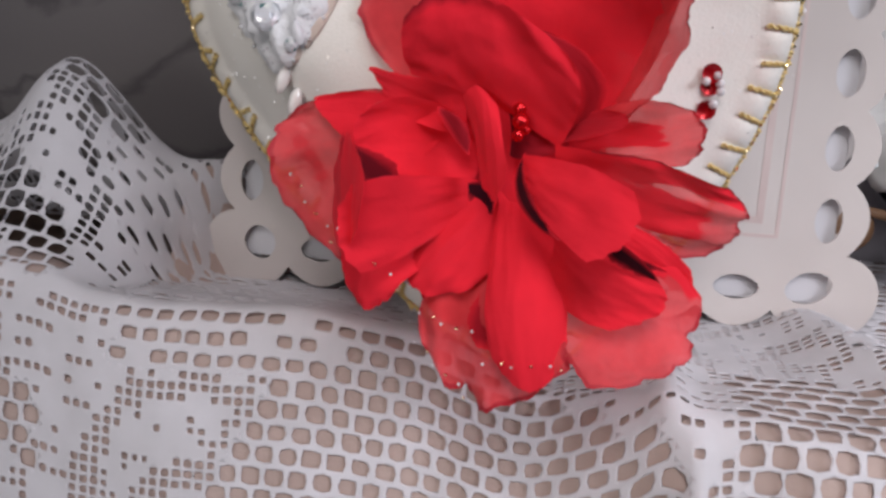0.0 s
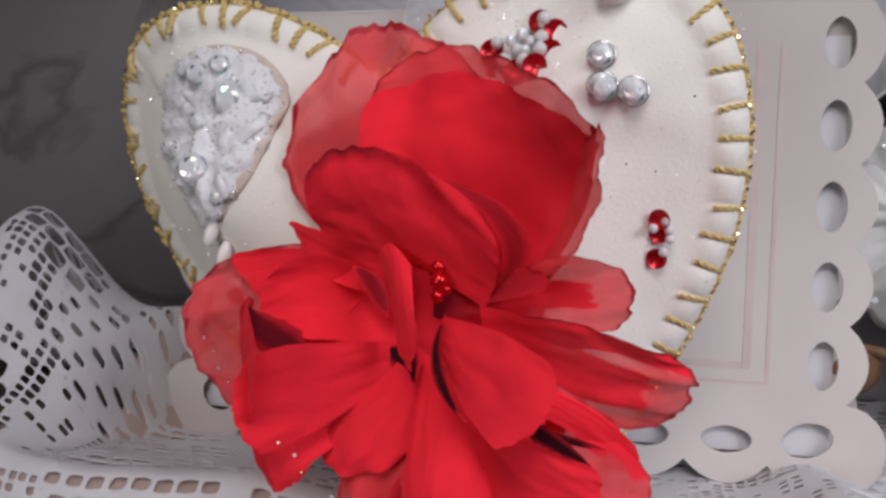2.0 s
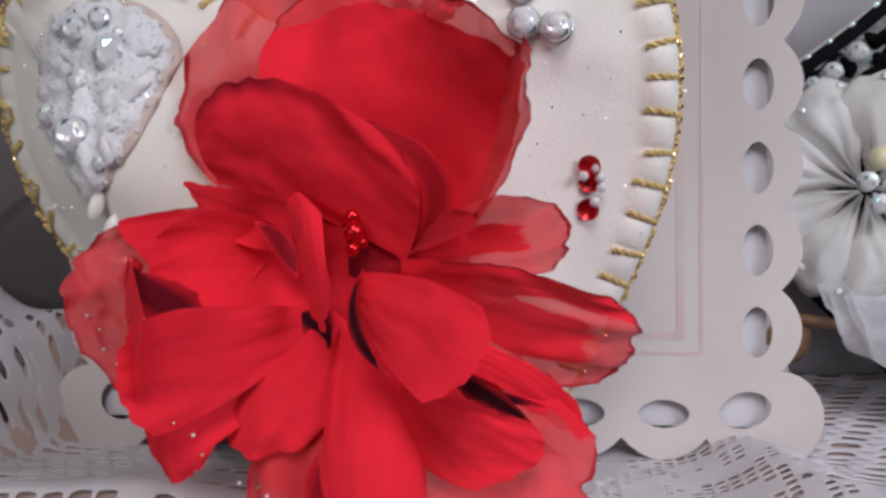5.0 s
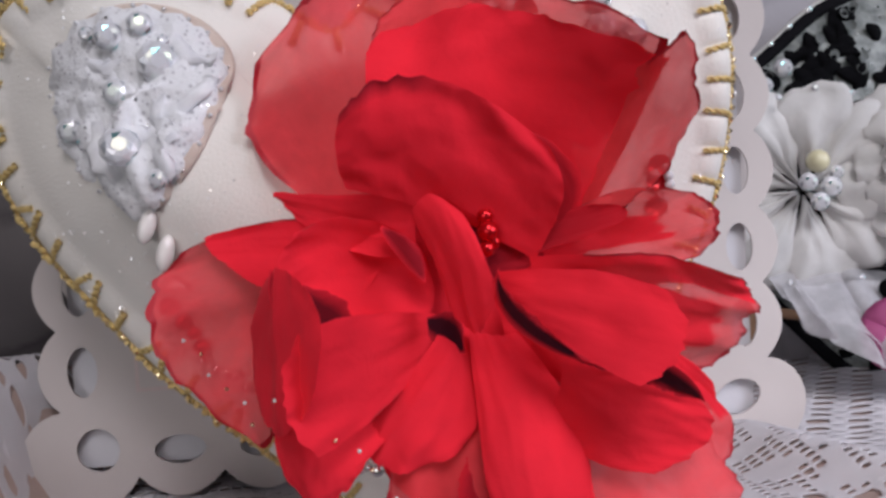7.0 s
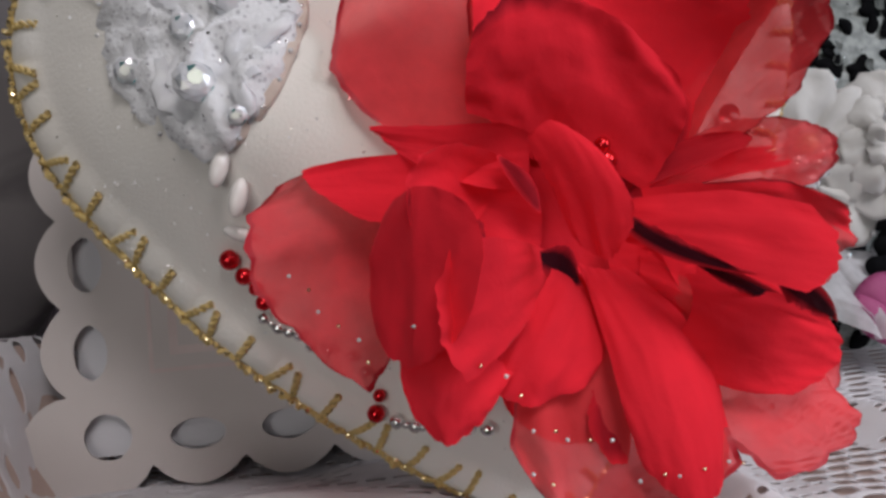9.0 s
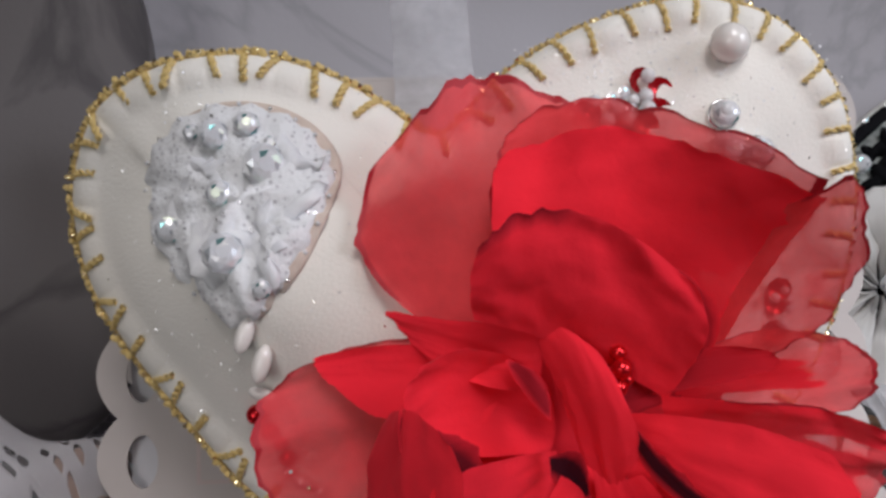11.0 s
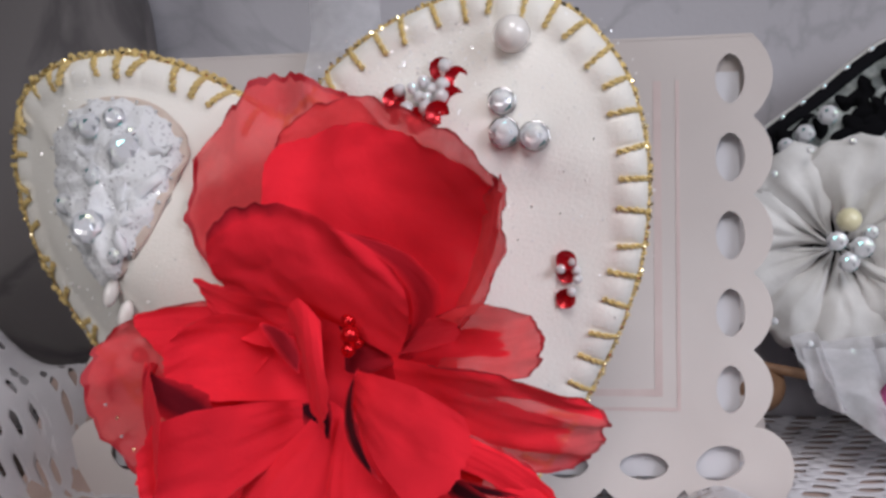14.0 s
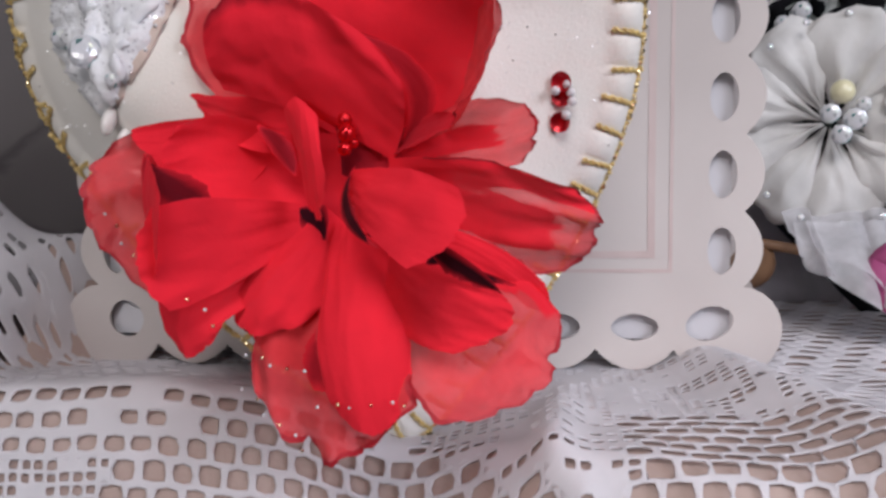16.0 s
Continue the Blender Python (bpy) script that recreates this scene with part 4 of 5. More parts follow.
dye_shade_fold([(69, -68.9, 20.6), (71.8, -69.5, 17.4), (75.2, -70.9, 16.2)], [(70, -69, 21.6), (74.5, -69, 20.8), (75.6, -70.4, 17.2)])
dye_shade_fold([(53.4, -79.6, 28.4), (55.0, -80.2, 21.8), (63.5, -77.3, 20.4)], [(54.6, -79.2, 28.6), (60.2, -79.0, 24.8), (64.4, -77.2, 21.8)], dye_shade_mix=0.88)
dye_shade_fold([(79.6, -72.0, 26.4), (79.4, -79.6, 20.4), (86.0, -89.6, 16.8)], [(80.2, -72.6, 26.0), (81.2, -81.0, 21.8), (86.6, -90.4, 17.8)])
dye_shade_fold([(89, -85, 18.4), (95.6, -85.5, 15.4), (100, -82.6, 10.6)], [(90, -83.6, 15.8), (94.6, -83.6, 12.6), (99.6, -81.8, 9.8)])
# The next four sheets stand in for shade in gaps and under the cup.
dye_shade_fold([(65.6, -71.0, 32.2), (67.6, -70.5, 28.6), (70.6, -70.3, 25.2)], [(67.6, -69.5, 33), (70.4, -69.6, 29.4), (72, -70, 26)], DEEP, 0.7, 0.7)
dye_shade_fold([(83.4, -83.0, 18.2), (90.0, -82.4, 16.2), (101.6, -76.0, 10.8)], [(83.0, -82.0, 17.0), (90.0, -81.2, 14.2), (101.4, -75.4, 8.6)])
dye_shade_fold([(78.4, -71.6, 11.0), (78.4, -74.6, 3.6), (76.4, -77.0, -3.6)], [(76.8, -71.6, 9.4), (73.6, -74.6, 3.2), (71.2, -77.0, -3.0)], DEEP, 0.5, 0.6)
dye_shade_fold([(77, -73.5, 44.5), (86.3, -72.5, 37.5), (85, -70, 28.5)], [(79, -72.5, 46), (90, -71.5, 38), (88, -70, 27.5)], DEEP, 0.6, 0.55)
# Dark cavity at the beads and the upper petal's shadow, painted into sheets.
petal([(76, -70.5, 33.5), (77, -70, 30), (77, -69, 25.5)], [(80, -70, 32.5), (80.5, -69.5, 29), (80, -68.5, 25)], [(84.5, -70, 30), (85, -69.5, 28.5), (87, -69, 27)], organza_dense, DEEP, 0.1, 0.0, dye_shade_run=lambda u, v: 0.9 - 0.45 * u)
petal([(80, -67, 26.5), (81, -67, 28.5), (82, -67, 30)], [(86, -72, 28.3), (87, -71, 30.5), (88, -70, 32.5)], [(91, -79, 29.5), (94, -78.5, 32), (93, -77, 34.5)], organza_dense, DEEP, 0.6, 0.3, dye_shade_run=lambda u, v: 0.8 * (1 - 0.75 * u))

# ---- beads and stones ----
BALL = {m.name: mesh_of("bead", ball(), m) for m in (bead_red, bead_silver, bead_clear, pearl_white, pearl_cream, gold_tinsel)}
STONE = mesh_of("stone", faceted(), crystal, smooth=False)
for _m in (material("silvered_facet", (0.95, 0.95, 0.98), 0.25, 0.45), material("dark_facet", (0.50, 0.52, 0.55), 0.22, 0.4), material("iridescent_facet", (0.30, 0.62, 0.62), 0.05, 0.75, Thin_Film_Thickness=380.0, Thin_Film_IOR=1.6)):
    STONE.materials.append(_m)
for _f in STONE.polygons:
    _f.material_index = (0, 1, 0, 0, 1, 0, 3, 0, 1, 2, 0, 1, 0)[(_f.index * 7) % 13]


def bead(x, y, z, r, m, parent, name="bead", label="", stretch=(1, 1, 1), turn=0.0):
    return piece(name, BALL[m.name], MM @ Matrix.Translation((x, y, z)) @ pose(0, 0, 0, 0, turn, 0) @ Matrix.Diagonal((r * stretch[0], r * stretch[1], r * stretch[2], 1)), parent, label)


for x, y, z, r, m in ((77.4, -71.5, 34.2, 0.9, bead_red), (78.4, -72.0, 32.8, 1.0, bead_red), (78.6, -72.2, 30.9, 1.35, bead_red), (78.3, -72.2, 28.8, 1.0, bead_red), (79.4, -71.5, 29.6, 0.8, bead_red)):
    bead(x, y, z, r, m, flower, "red_bead", "shiny red bead at the flower's centre")
for base, step, n in (((53, -79.5, 14), (2.1, -0.5, -1.5), 6), ((65.5, -77.5, 1.5), (2.0, -0.3, -0.5), 5), ((65, -78, -3), (1.7, 0, -1.6), 6), ((76, -80.5, -4.5), (2.4, -0.2, 0.2), 6), ((93, -76.5, -1), (1.5, 0, 1.4), 6), ((41, -67.5, 20), (1.7, -0.6, -2.0), 6)):
    for k in range(n):
        w = 0.5 * math.sin(k * 2.1)
        bead(base[0] + step[0] * k + w, base[1] + step[1] * k - 0.4, base[2] + step[2] * k + w * 0.6, 0.24, gold_tinsel if k % 2 else bead_clear, flower, "seed_bead")


def on_face(x, z, r):
    return face_y(x, z) - r * 0.55


# loose glitter stuck to the felt, thickest round the bead motif and along the lower rim
rnd = random.Random(21)
bm = bmesh.new()
for k in range(1100):
    if k % 3 == 0:
        x, z = rnd.gauss(88, 11), rnd.gauss(67, 7)
    else:
        x, z = rnd.uniform(12, 122), rnd.uniform(-6, 76)
    if float(((SKIN[:, 0] - x) ** 2 + (SKIN[:, 2] - z) ** 2).min()) > 4:
        continue
    r = rnd.uniform(0.10, 0.22)
    m = Matrix.Translation((x, face_y(x, z) - 0.12, z)) @ pose(0, 0, 0, 90 + rnd.gauss(0, 28), rnd.uniform(0, 360), rnd.gauss(0, 28))
    bm.faces.new([bm.verts.new(m @ Vector((r * math.cos(a * math.tau / 5), r * math.sin(a * math.tau / 5), 0))) for a in range(5)])
part("glitter", bm, silver_glitter, heart, "specks of silver glitter on the felt", smooth=False)

# red and white bead motif
motif = holder("bead_motif", K(87, face_y(87, 65), 65), "cluster of red cupped sequins and milky white beads", "bead cluster")


def sequin_mesh(name, mat):
    bm = bmesh.new()
    rings = []
    for rad, z in ((0.18, -0.30), (0.6, -0.18), (1.0, 0.12)):
        rings.append([bm.verts.new((rad * math.cos(k * math.tau / 12), rad * math.sin(k * math.tau / 12), z)) for k in range(12)])
    for a, b in zip(rings, rings[1:]):
        for k in range(12):
            bm.faces.new((a[k], a[(k + 1) % 12], b[(k + 1) % 12], b[k]))
    bm.faces.new(list(reversed(rings[0])))
    return mesh_of(name, bm, mat)


SEQUIN = sequin_mesh("sequin", sequin_red)
for x, z in ((81.4, 65.0), (82.6, 62.6), (85.5, 61.5), (88.6, 62.2), (90.8, 64.4), (91.4, 67.6), (89.0, 69.2)):
    piece("sequin", SEQUIN, face_camera_side(x, face_y(x, z) - 0.6, z, 1.9, 8 * math.sin(x), 10 * math.cos(z)), motif)
for x, z, r in ((82.3, 66.3, 1.05), (83.6, 63.2, 1.1), (86.7, 63.1, 1.2), (89.2, 64.8, 1.15), (89.3, 66.7, 1.15), (89.7, 69.6, 1.05), (85.6, 64.9, 1.0), (87.6, 66.2, 0.9)):
    bead(x, face_y(x, z) - 1.5, z, r, bead_clear, motif, "white_bead")
for x, z in ((84.6, 66.4), (86.3, 67.3), (87.0, 64.6)):
    piece("stone", STONE, face_camera_side(x, face_y(x, z) - 1.4, z, 1.0, 15, 20), motif)
small = holder("bead_motif", K(108, face_y(108, 36), 36), "small cluster of red crescent sequins and white beads", "bead cluster")
for x, z in ((107.9, 39.3), (108.0, 37.2), (107.8, 33.2)):
    piece("sequin", SEQUIN, face_camera_side(x, face_y(x, z) - 1.2, z, 1.65, 10, -15), small)
for x, z in ((108.9, 38.9), (107.0, 37.9), (109.6, 36.3), (108.7, 34.2), (109.4, 37.6)):
    bead(x, face_y(x, z) - 1.8, z, 0.75, bead_clear, small, "white_bead")
for x, z, r in ((98.6, 63.2, 1.9), (98.9, 58.6, 2.1), (103.3, 58.0, 2.1)):
    g = holder("rhinestone", K(x, face_y(x, z), z), "round clear rhinestone glued on the felt", "rhinestone", "rhinestones on the heart")
    piece("stone", STONE, face_camera_side(x, on_face(x, z, r) - 0.4, z, r, random.uniform(-12, 12), random.uniform(-12, 12)), g)
    bm = bmesh.new()
    ringpts = [Vector((x + (r + 0.1) * math.cos(k * math.tau / 20), face_y(x, z) - 0.5, z + (r + 0.1) * math.sin(k * math.tau / 20))) for k in range(20)]
    part("setting", tube(bm, ringpts, 0.22, 5, closed=True), bead_silver, g, "thin silver setting")
    bead(x - 0.15, on_face(x, z, r) - 1.25, z + 0.25, 0.52 * r, bead_clear, g, "white_bead", "milky bead glued on the stone", (1, 0.6, 1))
p = holder("pearl", K(100, -60, 73), "round white pearl sewn to the heart's top edge", "pearl")
bead(100.2, face_y(100.2, 73.2) - 1.8, 73.2, 2.8, pearl_white, p, "pearl_body")

# teardrop of gathered glitter lace with stones
drop = holder("lace_teardrop", K(32, face_y(32, 50), 50), "teardrop of gathered white glitter lace set with crystals", "applique")
DROP = [(32.5, 0, 36), (25.5, 0, 40.5), (19.2, 0, 48), (17.2, 0, 56), (20, 0, 63), (27.5, 0, 67.2), (36.5, 0, 66.6), (42.8, 0, 62.6), (45.6, 0, 57), (43.5, 0, 49.5), (39.5, 0, 42)]
ol = spline(DROP, 6)
dm = Vector((33, 0, 53))
bm = bmesh.new()
rings = []
for s, h in ((1.0, 0.0), (0.97, 0.8), (0.9, 1.5), (0.8, 1.9), (0.68, 2.2), (0.55, 2.4), (0.42, 2.5), (0.28, 2.6), (0.14, 2.6), (0.03, 2.6)):
    ring = []
    for i, p in enumerate(ol):
        q = dm + (p - dm) * (s + (0.03 * math.sin(i * 1.7) if s > 0.85 else 0))
        fold = 1.3 * noise.noise(Vector((q.x / 3.0, q.z / 6.5, 1.7))) + 0.7 * noise.noise(Vector((q.x / 1.4, q.z / 2.4, 9.1)))
        ring.append(bm.verts.new((q.x, face_y(q.x, q.z) - 0.3 - 0.8 * h - (0.8 * fold if h > 0.7 else 0), q.z)))
    rings.append(ring)
for a, b in zip(rings, rings[1:]):
    for i in range(len(ol)):
        j = (i + 1) % len(ol)
        bm.faces.new((a[i], a[j], b[j], b[i]))
bm.faces.new(rings[-1])
part("gathered_lace", bm, applique_lace, drop)
# Brown ring under the lace, coloured as the shadow it throws on the felt.
bm = bmesh.new()
edge_rings = []
for s_, lift in ((1.0, -0.1), (1.01, 0.3), (0.97, 0.6), (0.88, 0.7)):
    edge_rings.append([bm.verts.new((dm.x + 0.9 + (p.x - dm.x) * s_, face_y(p.x, p.z) - lift * (0.7 if p.x < 34 else 1.0), dm.z + 0.3 + (p.z - dm.z) * s_)) for p in ol])
for a, b in zip(edge_rings, edge_rings[1:]):
    for i in range(len(ol)):
        j = (i + 1) % len(ol)
        bm.faces.new((a[i], a[j], b[j], b[i]))
part("drop_shade_edge", bm, relief(mottle(material("brown_painted_shade", (0.42, 0.31, 0.25), 0.85), 200, (0.50, 0.40, 0.34), (0.66, 0.56, 0.49)), 900, 0.3), drop, "brown edge sheet painted as the shadow of the lace")
for x, z, r in ((36.0, 58.0, 3.1), (31.0, 45.8, 2.9), (29.7, 54.3, 2.0), (28.8, 62.6, 2.2), (33.4, 64.0, 1.9), (25.6, 63.2, 1.2), (21.6, 49.7, 2.0), (36.2, 41.0, 1.4), (36.8, 61.4, 0.9)):
    piece("stone", STONE, face_camera_side(x, face_y(x, z) - 2.3 - r * 0.1, z, r, random.uniform(-20, 20), random.uniform(-25, 25)), drop)
# gathered puffs of the lace
rnd = random.Random(8)
for x0, z0, x1, z1, bend in ((24, 60, 33, 60.5, 2.0), (25, 57, 23.5, 47, 1.4), (28, 59, 27, 47, -1.5), (31, 51.5, 34, 46.5, 1.5), (33, 53.5, 41, 58, -1.6), (37, 51, 43.5, 55, 1.5), (26, 50, 30, 41.5, 1.2), (34.5, 47.5, 37, 41.5, -1.0), (38, 61.5, 43.5, 57.5, 1.0), (36.5, 54, 38.5, 46, 1.2)):
    pts = []
    for k in range(9):
        u = k / 8
        x, z = x0 + (x1 - x0) * u + bend * math.sin(math.pi * u) * (z1 - z0) / 8 + 0.4 * math.sin(u * 9), z0 + (z1 - z0) * u - bend * math.sin(math.pi * u) * (x1 - x0) / 8
        pts.append(Vector((x, face_y(x, z) - 2.3 - 0.5 * math.sin(math.pi * u), z)))
    bm = tube(bmesh.new(), pts, 1.15, 10)
    for v in bm.verts:
        v.co += Vector((0.9, 0.3, 0.9)) * noise.noise(v.co / 1.7)
        v.co.y = face_y(v.co.x, v.co.z) - 1.7 + 0.42 * (v.co.y - face_y(v.co.x, v.co.z) + 2.3)
    part("lace_puff", bm, puff_lace, drop, "gathered white lace puff")
# wired rim of small clear beads
for i in range(0, len(ol), 3):
    p = ol[i]
    bead(p.x, face_y(p.x, p.z) - 0.8, p.z, 0.34, bead_clear if i % 4 else bead_silver, drop, "seed_bead")
strand = holder("pearl_strand", K(34, face_y(34, 33), 33), "strand of oval pearls and red and silver beads on the felt", "bead strand")
for x, z, r, t in ((33.2, 34.8, 1.5, 20), (35.4, 30.8, 1.55, 15), (35.0, 26.2, 1.2, -70)):
    bead(x, face_y(x, z) - 1.2, z, r, pearl_white, strand, "oval_pearl", "", (0.82, 0.82, 1.75), t)
for x, z, r in ((33.3, 22.8, 1.5), (35.1, 20.3, 1.3), (36.6, 18.4, 1.05), (37.6, 16.3, 1.2), (53.2, 1.4, 1.0), (52.7, -1.5, 1.4)):
    bead(x, face_y(x, z) - 0.9 - 0.6 * r, z, r, bead_red, strand, "red_bead")
for x, z, r in ((37.5, 14.0, 0.95), (38.5, 13.1, 0.6), (39.4, 12.4, 0.95), (40.9, 11.7, 0.9), (42.3, 11.2, 0.9), (43.9, 9.4, 0.9), (45.1, 9.1, 0.6), (46.4, 8.8, 0.95), (49.5, 7.6, 0.95), (51.4, 5.2, 0.9), (55.6, -2.9, 1.1), (57.0, -3.4, 0.65), (58.3, -3.7, 1.1), (59.4, -3.9, 0.65), (60.6, -3.9, 1.1), (61.9, -4.0, 0.65), (63.3, -3.9, 1.15), (65.6, -4.1, 1.1), (68.0, -4.4, 1.1)):
    bead(x, face_y(x, z) - 1.0 - 0.6 * r, z, r, bead_silver, strand, "silver_bead")


# ---- neighbouring ornament at the side: black sequinned heart, white flowers, tulle ----
def rosette(name, cx, cy, cz, r, n, label, mat, turn, tilt, layers):
    th = holder(name, K(cx, cy, cz), label, "fabric flower", "white flowers of the black ornament")
    for ly in range(layers):
        for k in range(n):
            a0 = k * math.tau / n + ly * 0.4
            rr = r * (1 - 0.28 * ly)
            bm = bmesh.new()
            rows = []
            for i in range(15):
                u = i / 14
                row = []
                for j in range(13):
                    v = j / 12 - 0.5
                    w = (0.30 + 1.25 * u ** 0.8) * math.tau / n * 0.62
                    ang = a0 + v * w * 2 * (1 - 0.25 * u ** 4)
                    rad = rr * (0.06 + 0.94 * u) * (1 - 0.28 * abs(2 * v) ** 3 * u)
                    dz = 4.2 * math.sin(u * 2.6) * (1 - (2 * v) ** 2 * 0.7) + 2.5 * ly + 2.4 * noise.noise(Vector((k * 3.1, u * 1.6, v * 5 + ly))) + 0.35 * math.sin(v * 19 + k * 2.3) * (1.1 - u) + 0.9 * noise.noise(Vector((k * 1.7, u * 5, v * 12)))
                    rad *= 1 + 0.07 * noise.noise(Vector((ang * 6, ly, k * 0.7))) * u
                    ang += 0.10 * noise.noise(Vector((u * 3, k * 5.0, 2.0)))
                    row.append(bm.verts.new((rad * math.cos(ang), rad * math.sin(ang), dz)))
                rows.append(row)
            for a, b in zip(rows, rows[1:]):
                for j in range(12):
                    bm.faces.new((a[j], a[j + 1], b[j + 1], b[j]))
            part("petal", bm, mat, th, m=MM @ Matrix.Translation((cx, cy, cz)) @ pose(0, 0, 0, 90 + tilt, 0, turn), thick=0.0005)
    return th


fl = rosette("white_fabric_flower", 175.5, 30, 37, 27, 9, "white chiffon flower of gathered petals with a bead centre", white_satin, -14, 6, 1)
for x, z, r, m in ((175.5, 43.5, 2.9, pearl_cream),):
    bead(x, 22, z, r, m, fl, "pearl", "cream pearl")
for x, y, z, r in ((173, 22.5, 38.5, 2.4), (178.5, 22, 37, 2.7), (175.5, 22, 33.5, 2.4), (180.5, 22.5, 40.5, 1.8)):
    piece("stone", STONE, face_camera_side(x, y, z, r, 10, -20), fl, "iridescent crystal")
for k in range(16):
    a = k * math.tau / 16
    piece("stone", STONE, face_camera_side(177 + 25 * math.cos(a), 24, 37 + 25 * math.sin(a), 0.9, 20 * math.sin(k), 20 * math.cos(k)), fl)
fl2 = rosette("white_fabric_flower", 200, 22, 42, 20, 7, "small layered white chiffon rose with clear stones", white_satin, -20, 0, 3)
for k in range(7):
    piece("stone", STONE, face_camera_side(197 + 7 * math.cos(k * 0.9), 11, 42 + 14 * math.sin(k * 0.9), 1.5, 0, -20), fl2)

black = holder("black_sequin_ornament", K(205, 45, -15), "black lace heart ornament with clear sequins and a beaded white edge", "ornament")
BH = [(205, 0, -18), (175, 0, 6), (153, 0, 34), (150, 0, 50), (160, 0, 62), (176, 0, 74), (196, 0, 88), (222, 0, 92), (248, 0, 70), (250, 0, 40), (232, 0, 8)]
bo = spline(BH, 7)
bc = Vector((203, 0, 42))
bm = bmesh.new()
rings = []
for s, h in ((1.0, 0), (0.97, 2.5), (0.9, 4.5), (0.75, 7), (0.5, 9), (0.25, 10)):
    rings.append([bm.verts.new((bc.x + (p.x - bc.x) * s, 46 - h, bc.z + (p.z - bc.z) * s)) for p in bo])
for a, b in zip(rings, rings[1:]):
    for i in range(len(bo)):
        j = (i + 1) % len(bo)
        bm.faces.new((a[j], a[i], b[i], b[j]))
bm.faces.new(rings[-1])
rb = [bm.verts.new((p.x, 50, p.z)) for p in bo]
for i in range(len(bo)):
    j = (i + 1) % len(bo)
    bm.faces.new((rb[j], rb[i], rings[0][i], rings[0][j]))
bm.faces.new(rb)
part("body", bm, green_sequin, black, "grey-green sequinned ground under black lace leaves")
# sequins and black lace leaves over the body
rnd = random.Random(5)


def leaf_mesh(name, mat):
    """A small lobed lace leaf, slightly domed."""
    bm = bmesh.new()
    c = bm.verts.new((0, 0, 0.25))
    ring = [bm.verts.new(((0.88 + 0.12 * math.sin(k * math.tau / 20 * 3)) * math.cos(k * math.tau / 20), (0.88 + 0.12 * math.sin(k * math.tau / 20 * 3)) * math.sin(k * math.tau / 20), 0.0)) for k in range(20)]
    low = [bm.verts.new((v.co.x, v.co.y, -0.12)) for v in ring]
    for k in range(20):
        bm.faces.new((ring[k], ring[(k + 1) % 20], c))
        bm.faces.new((low[k], low[(k + 1) % 20], ring[(k + 1) % 20], ring[k]))
    return mesh_of(name, bm, mat)


LEAF = leaf_mesh("lace_leaf", black_lace)
CLEAR = sequin_mesh("clear_sequin", green_sequin)
for k in range(290):
    a, s = rnd.uniform(0, math.tau), math.sqrt(rnd.random()) * 0.93
    p = bo[int(a / math.tau * len(bo)) % len(bo)]
    x, z = bc.x + (p.x - bc.x) * s, bc.z + (p.z - bc.z) * s
    h = float(np.interp(s, (0.25, 0.5, 0.75, 0.9, 0.97, 1.0), (10, 9, 7, 4.5, 2.5, 0)))
    m = face_camera_side(x, 45.2 - h, z, rnd.uniform(2.2, 3.8), rnd.uniform(-15, 15), rnd.uniform(-15, 15)) @ pose(0, 0, 0, 0, 0, rnd.uniform(0, 180)) @ Matrix.Diagonal((1.35, 0.75, 1, 1))
    piece("lace_leaf", LEAF, m, black)
    if k % 3 == 0:
        piece("sequin", CLEAR, face_camera_side(x + 2.2, 44.3 - h, z + 1.5, 1.5, rnd.uniform(-15, 15), rnd.uniform(-20, 20)), black)
bm = bmesh.new()
part("black_edge", tube(bm, [Vector((p.x, 45.5, p.z)) for p in bo], 2.2, 7, closed=True), black_lace, black)
bm = bmesh.new()
part("white_trim", tube(bm, [Vector((bc.x + (p.x - bc.x) * 1.035, 47, bc.z + (p.z - bc.z) * 1.045)) for p in bo[18:56]], 1.3, 6), white_satin, black, "white beaded trim")
for i in range(18, 56, 2):
    p = bo[i]
    piece("stone", STONE, face_camera_side(bc.x + (p.x - bc.x) * 1.04, 45.2, bc.z + (p.z - bc.z) * 1.05, 1.0, 10, 10), black)
for x, z, r in ((165.5, 62, 2.1), (170.0, 65.0, 2.4), (175.5, 69.5, 2.5)):
    piece("stone", STONE, face_camera_side(x, 36, z, r, 5, -15), black, "clear crystal")
for x, z in ((196, 15), (201, 12), (198, 20), (205, 17), (193, 10)):
    piece("lace_leaf", LEAF, face_camera_side(x, 20, z, 4.5, 10, -20), black)

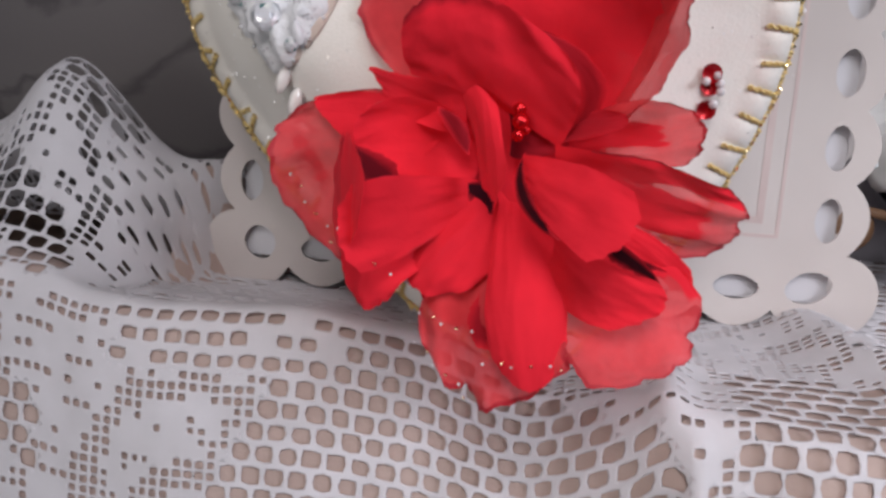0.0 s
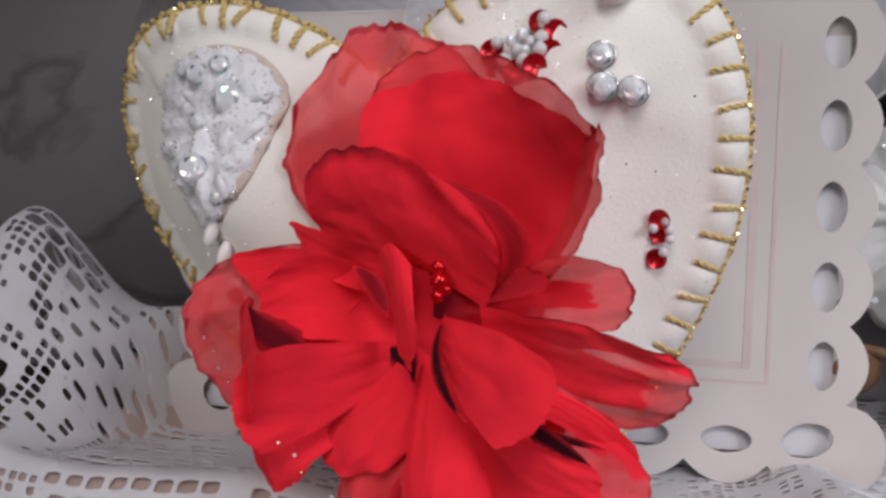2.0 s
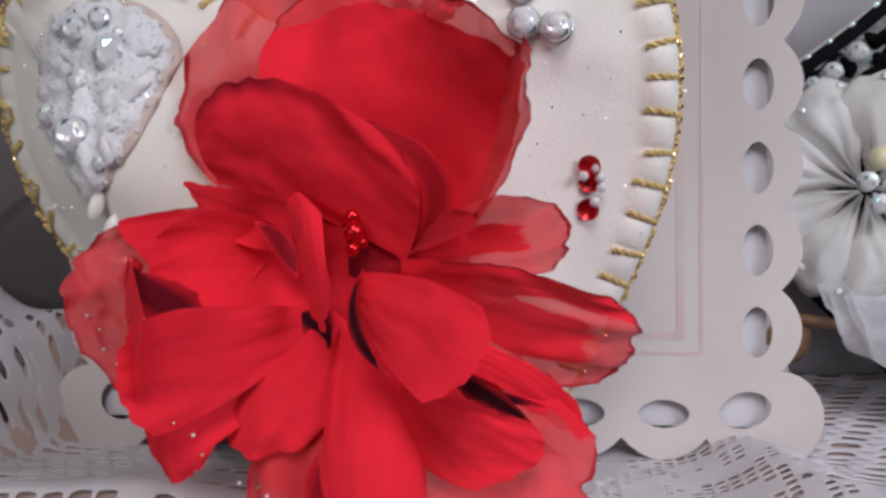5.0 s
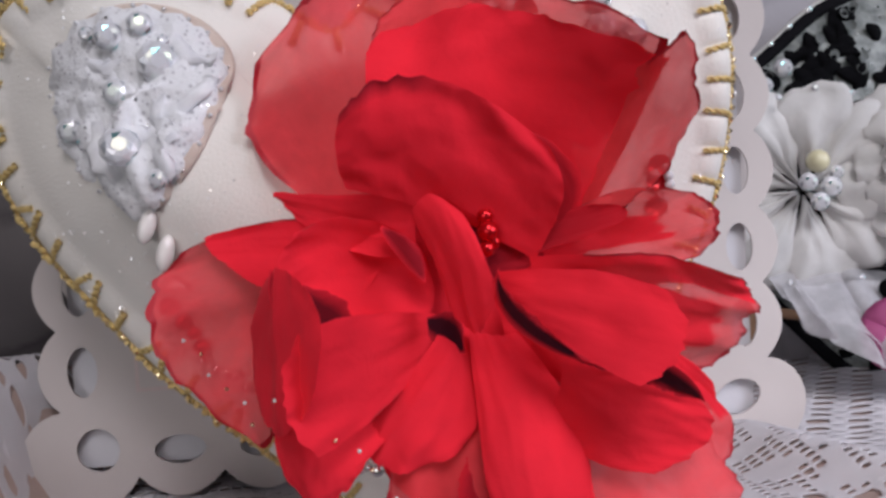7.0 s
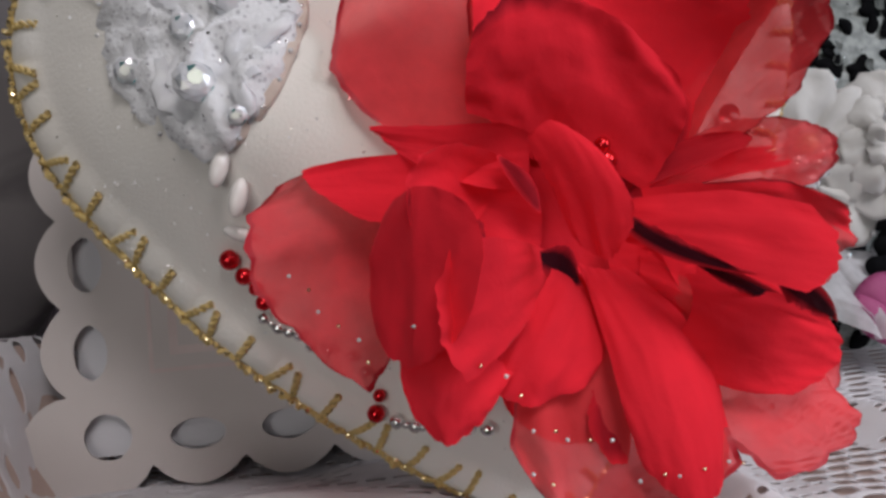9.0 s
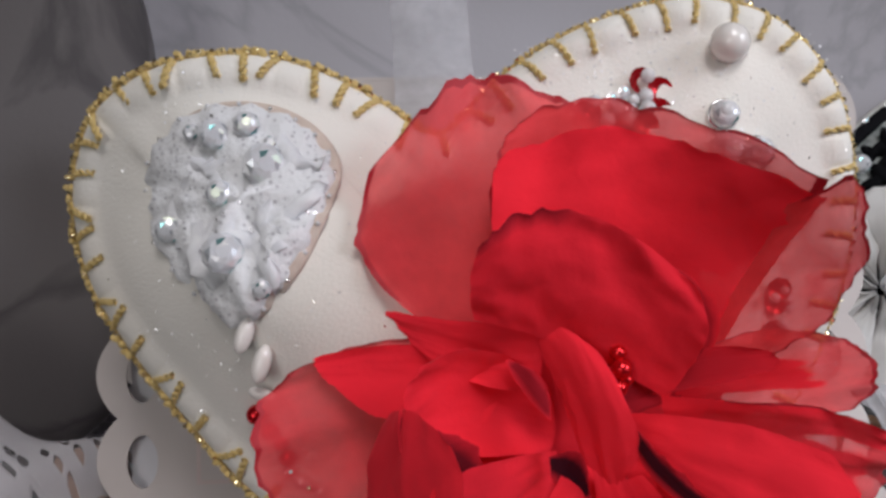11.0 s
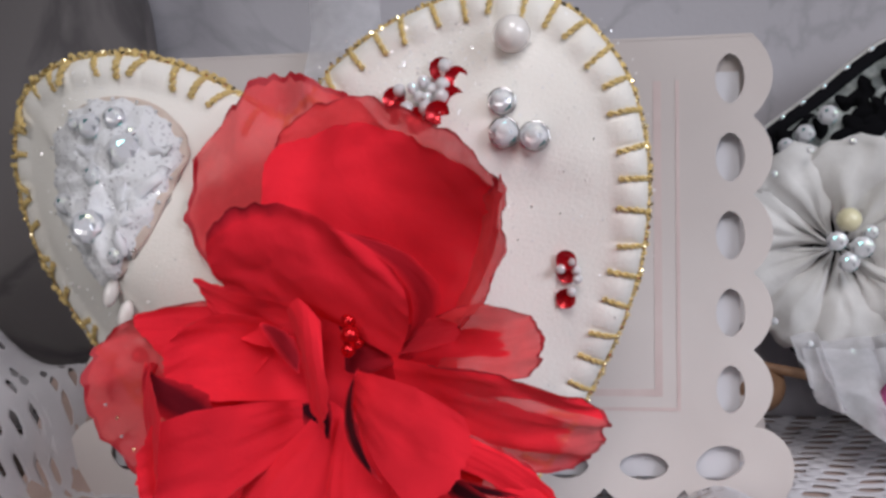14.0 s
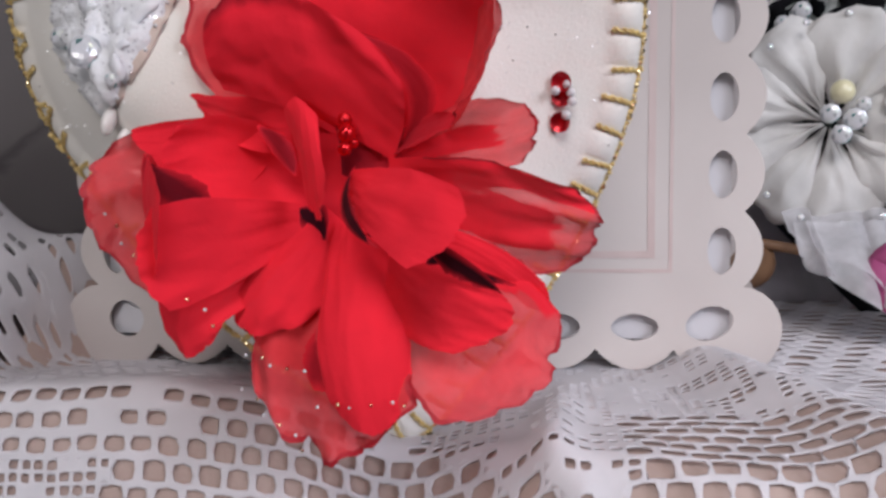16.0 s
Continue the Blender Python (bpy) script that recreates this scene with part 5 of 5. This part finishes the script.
tl = holder("tulle_ruffle", K(185, 25, -8), "gathered white tulle ruffle under the white flower", "ruffle")
for ly in range(2):
    bm = bmesh.new()
    rows = []
    for i in range(41):
        u = i / 40
        row = []
        for j in range(9):
            v = j / 8
            drop_ = 9 + 13 * min(1.0, u * 2.5) + 6 * noise.noise(Vector((u * 7, 0.3, ly * 4.0)))
            row.append(bm.verts.new((164 + 62 * u + 2 * math.sin(u * 30 + ly), 28 - 15 * v - ly * 4 + (1.0 + 3 * v) * math.sin(u * 46 + ly * 1.3) + 3 * v * noise.noise(Vector((u * 16, v * 3, ly))), 15 - drop_ * v + 2.2 * noise.noise(Vector((u * 9, v * 2, ly))) - 2 * ly)))
        rows.append(row)
    for a, b in zip(rows, rows[1:]):
        for j in range(8):
            bm.faces.new((a[j], a[j + 1], b[j + 1], b[j]))
    part("tulle_layer", bm, tulle, tl)
mg = holder("magenta_flower", K(188, 12, -5), "magenta cloth blossom beside the tulle", "fabric flower")
for k in range(6):
    bm = bmesh.new()
    rows = []
    for i in range(7):
        u = i / 6
        rows.append([bm.verts.new((9.5 * u * math.cos(k * 1.05 + (j / 4 - 0.5) * 1.2), 9.5 * u * math.sin(k * 1.05 + (j / 4 - 0.5) * 1.2), 3.5 * math.sin(u * 2.4) - 2.0 * abs(j / 4 - 0.5) * u)) for j in range(5)])
    for a, b in zip(rows, rows[1:]):
        for j in range(4):
            bm.faces.new((a[j], a[j + 1], b[j + 1], b[j]))
    part("petal", bm, magenta, mg, m=MM @ Matrix.Translation((188, 13, 0)) @ pose(0, 0, 0, 75, 0, -15), thick=0.0004)
st = holder("wooden_stick", K(165, 28, 5), "brown wooden stick with a rounded end behind the card", "stick")
bm = bmesh.new()
part("shaft", tube(bm, [Vector((150, 30, 8)), Vector((160, 29, 7)), Vector((172, 27, 5)), Vector((186, 25, 2))], 1.3, 8), stick_wood, st)
bm = ball(1.0, 16, 10)
part("knob", bm, stick_wood, st, m=MM @ Matrix.Translation((156, 31, 2)) @ Matrix.Diagonal((8, 5, 7, 1)))
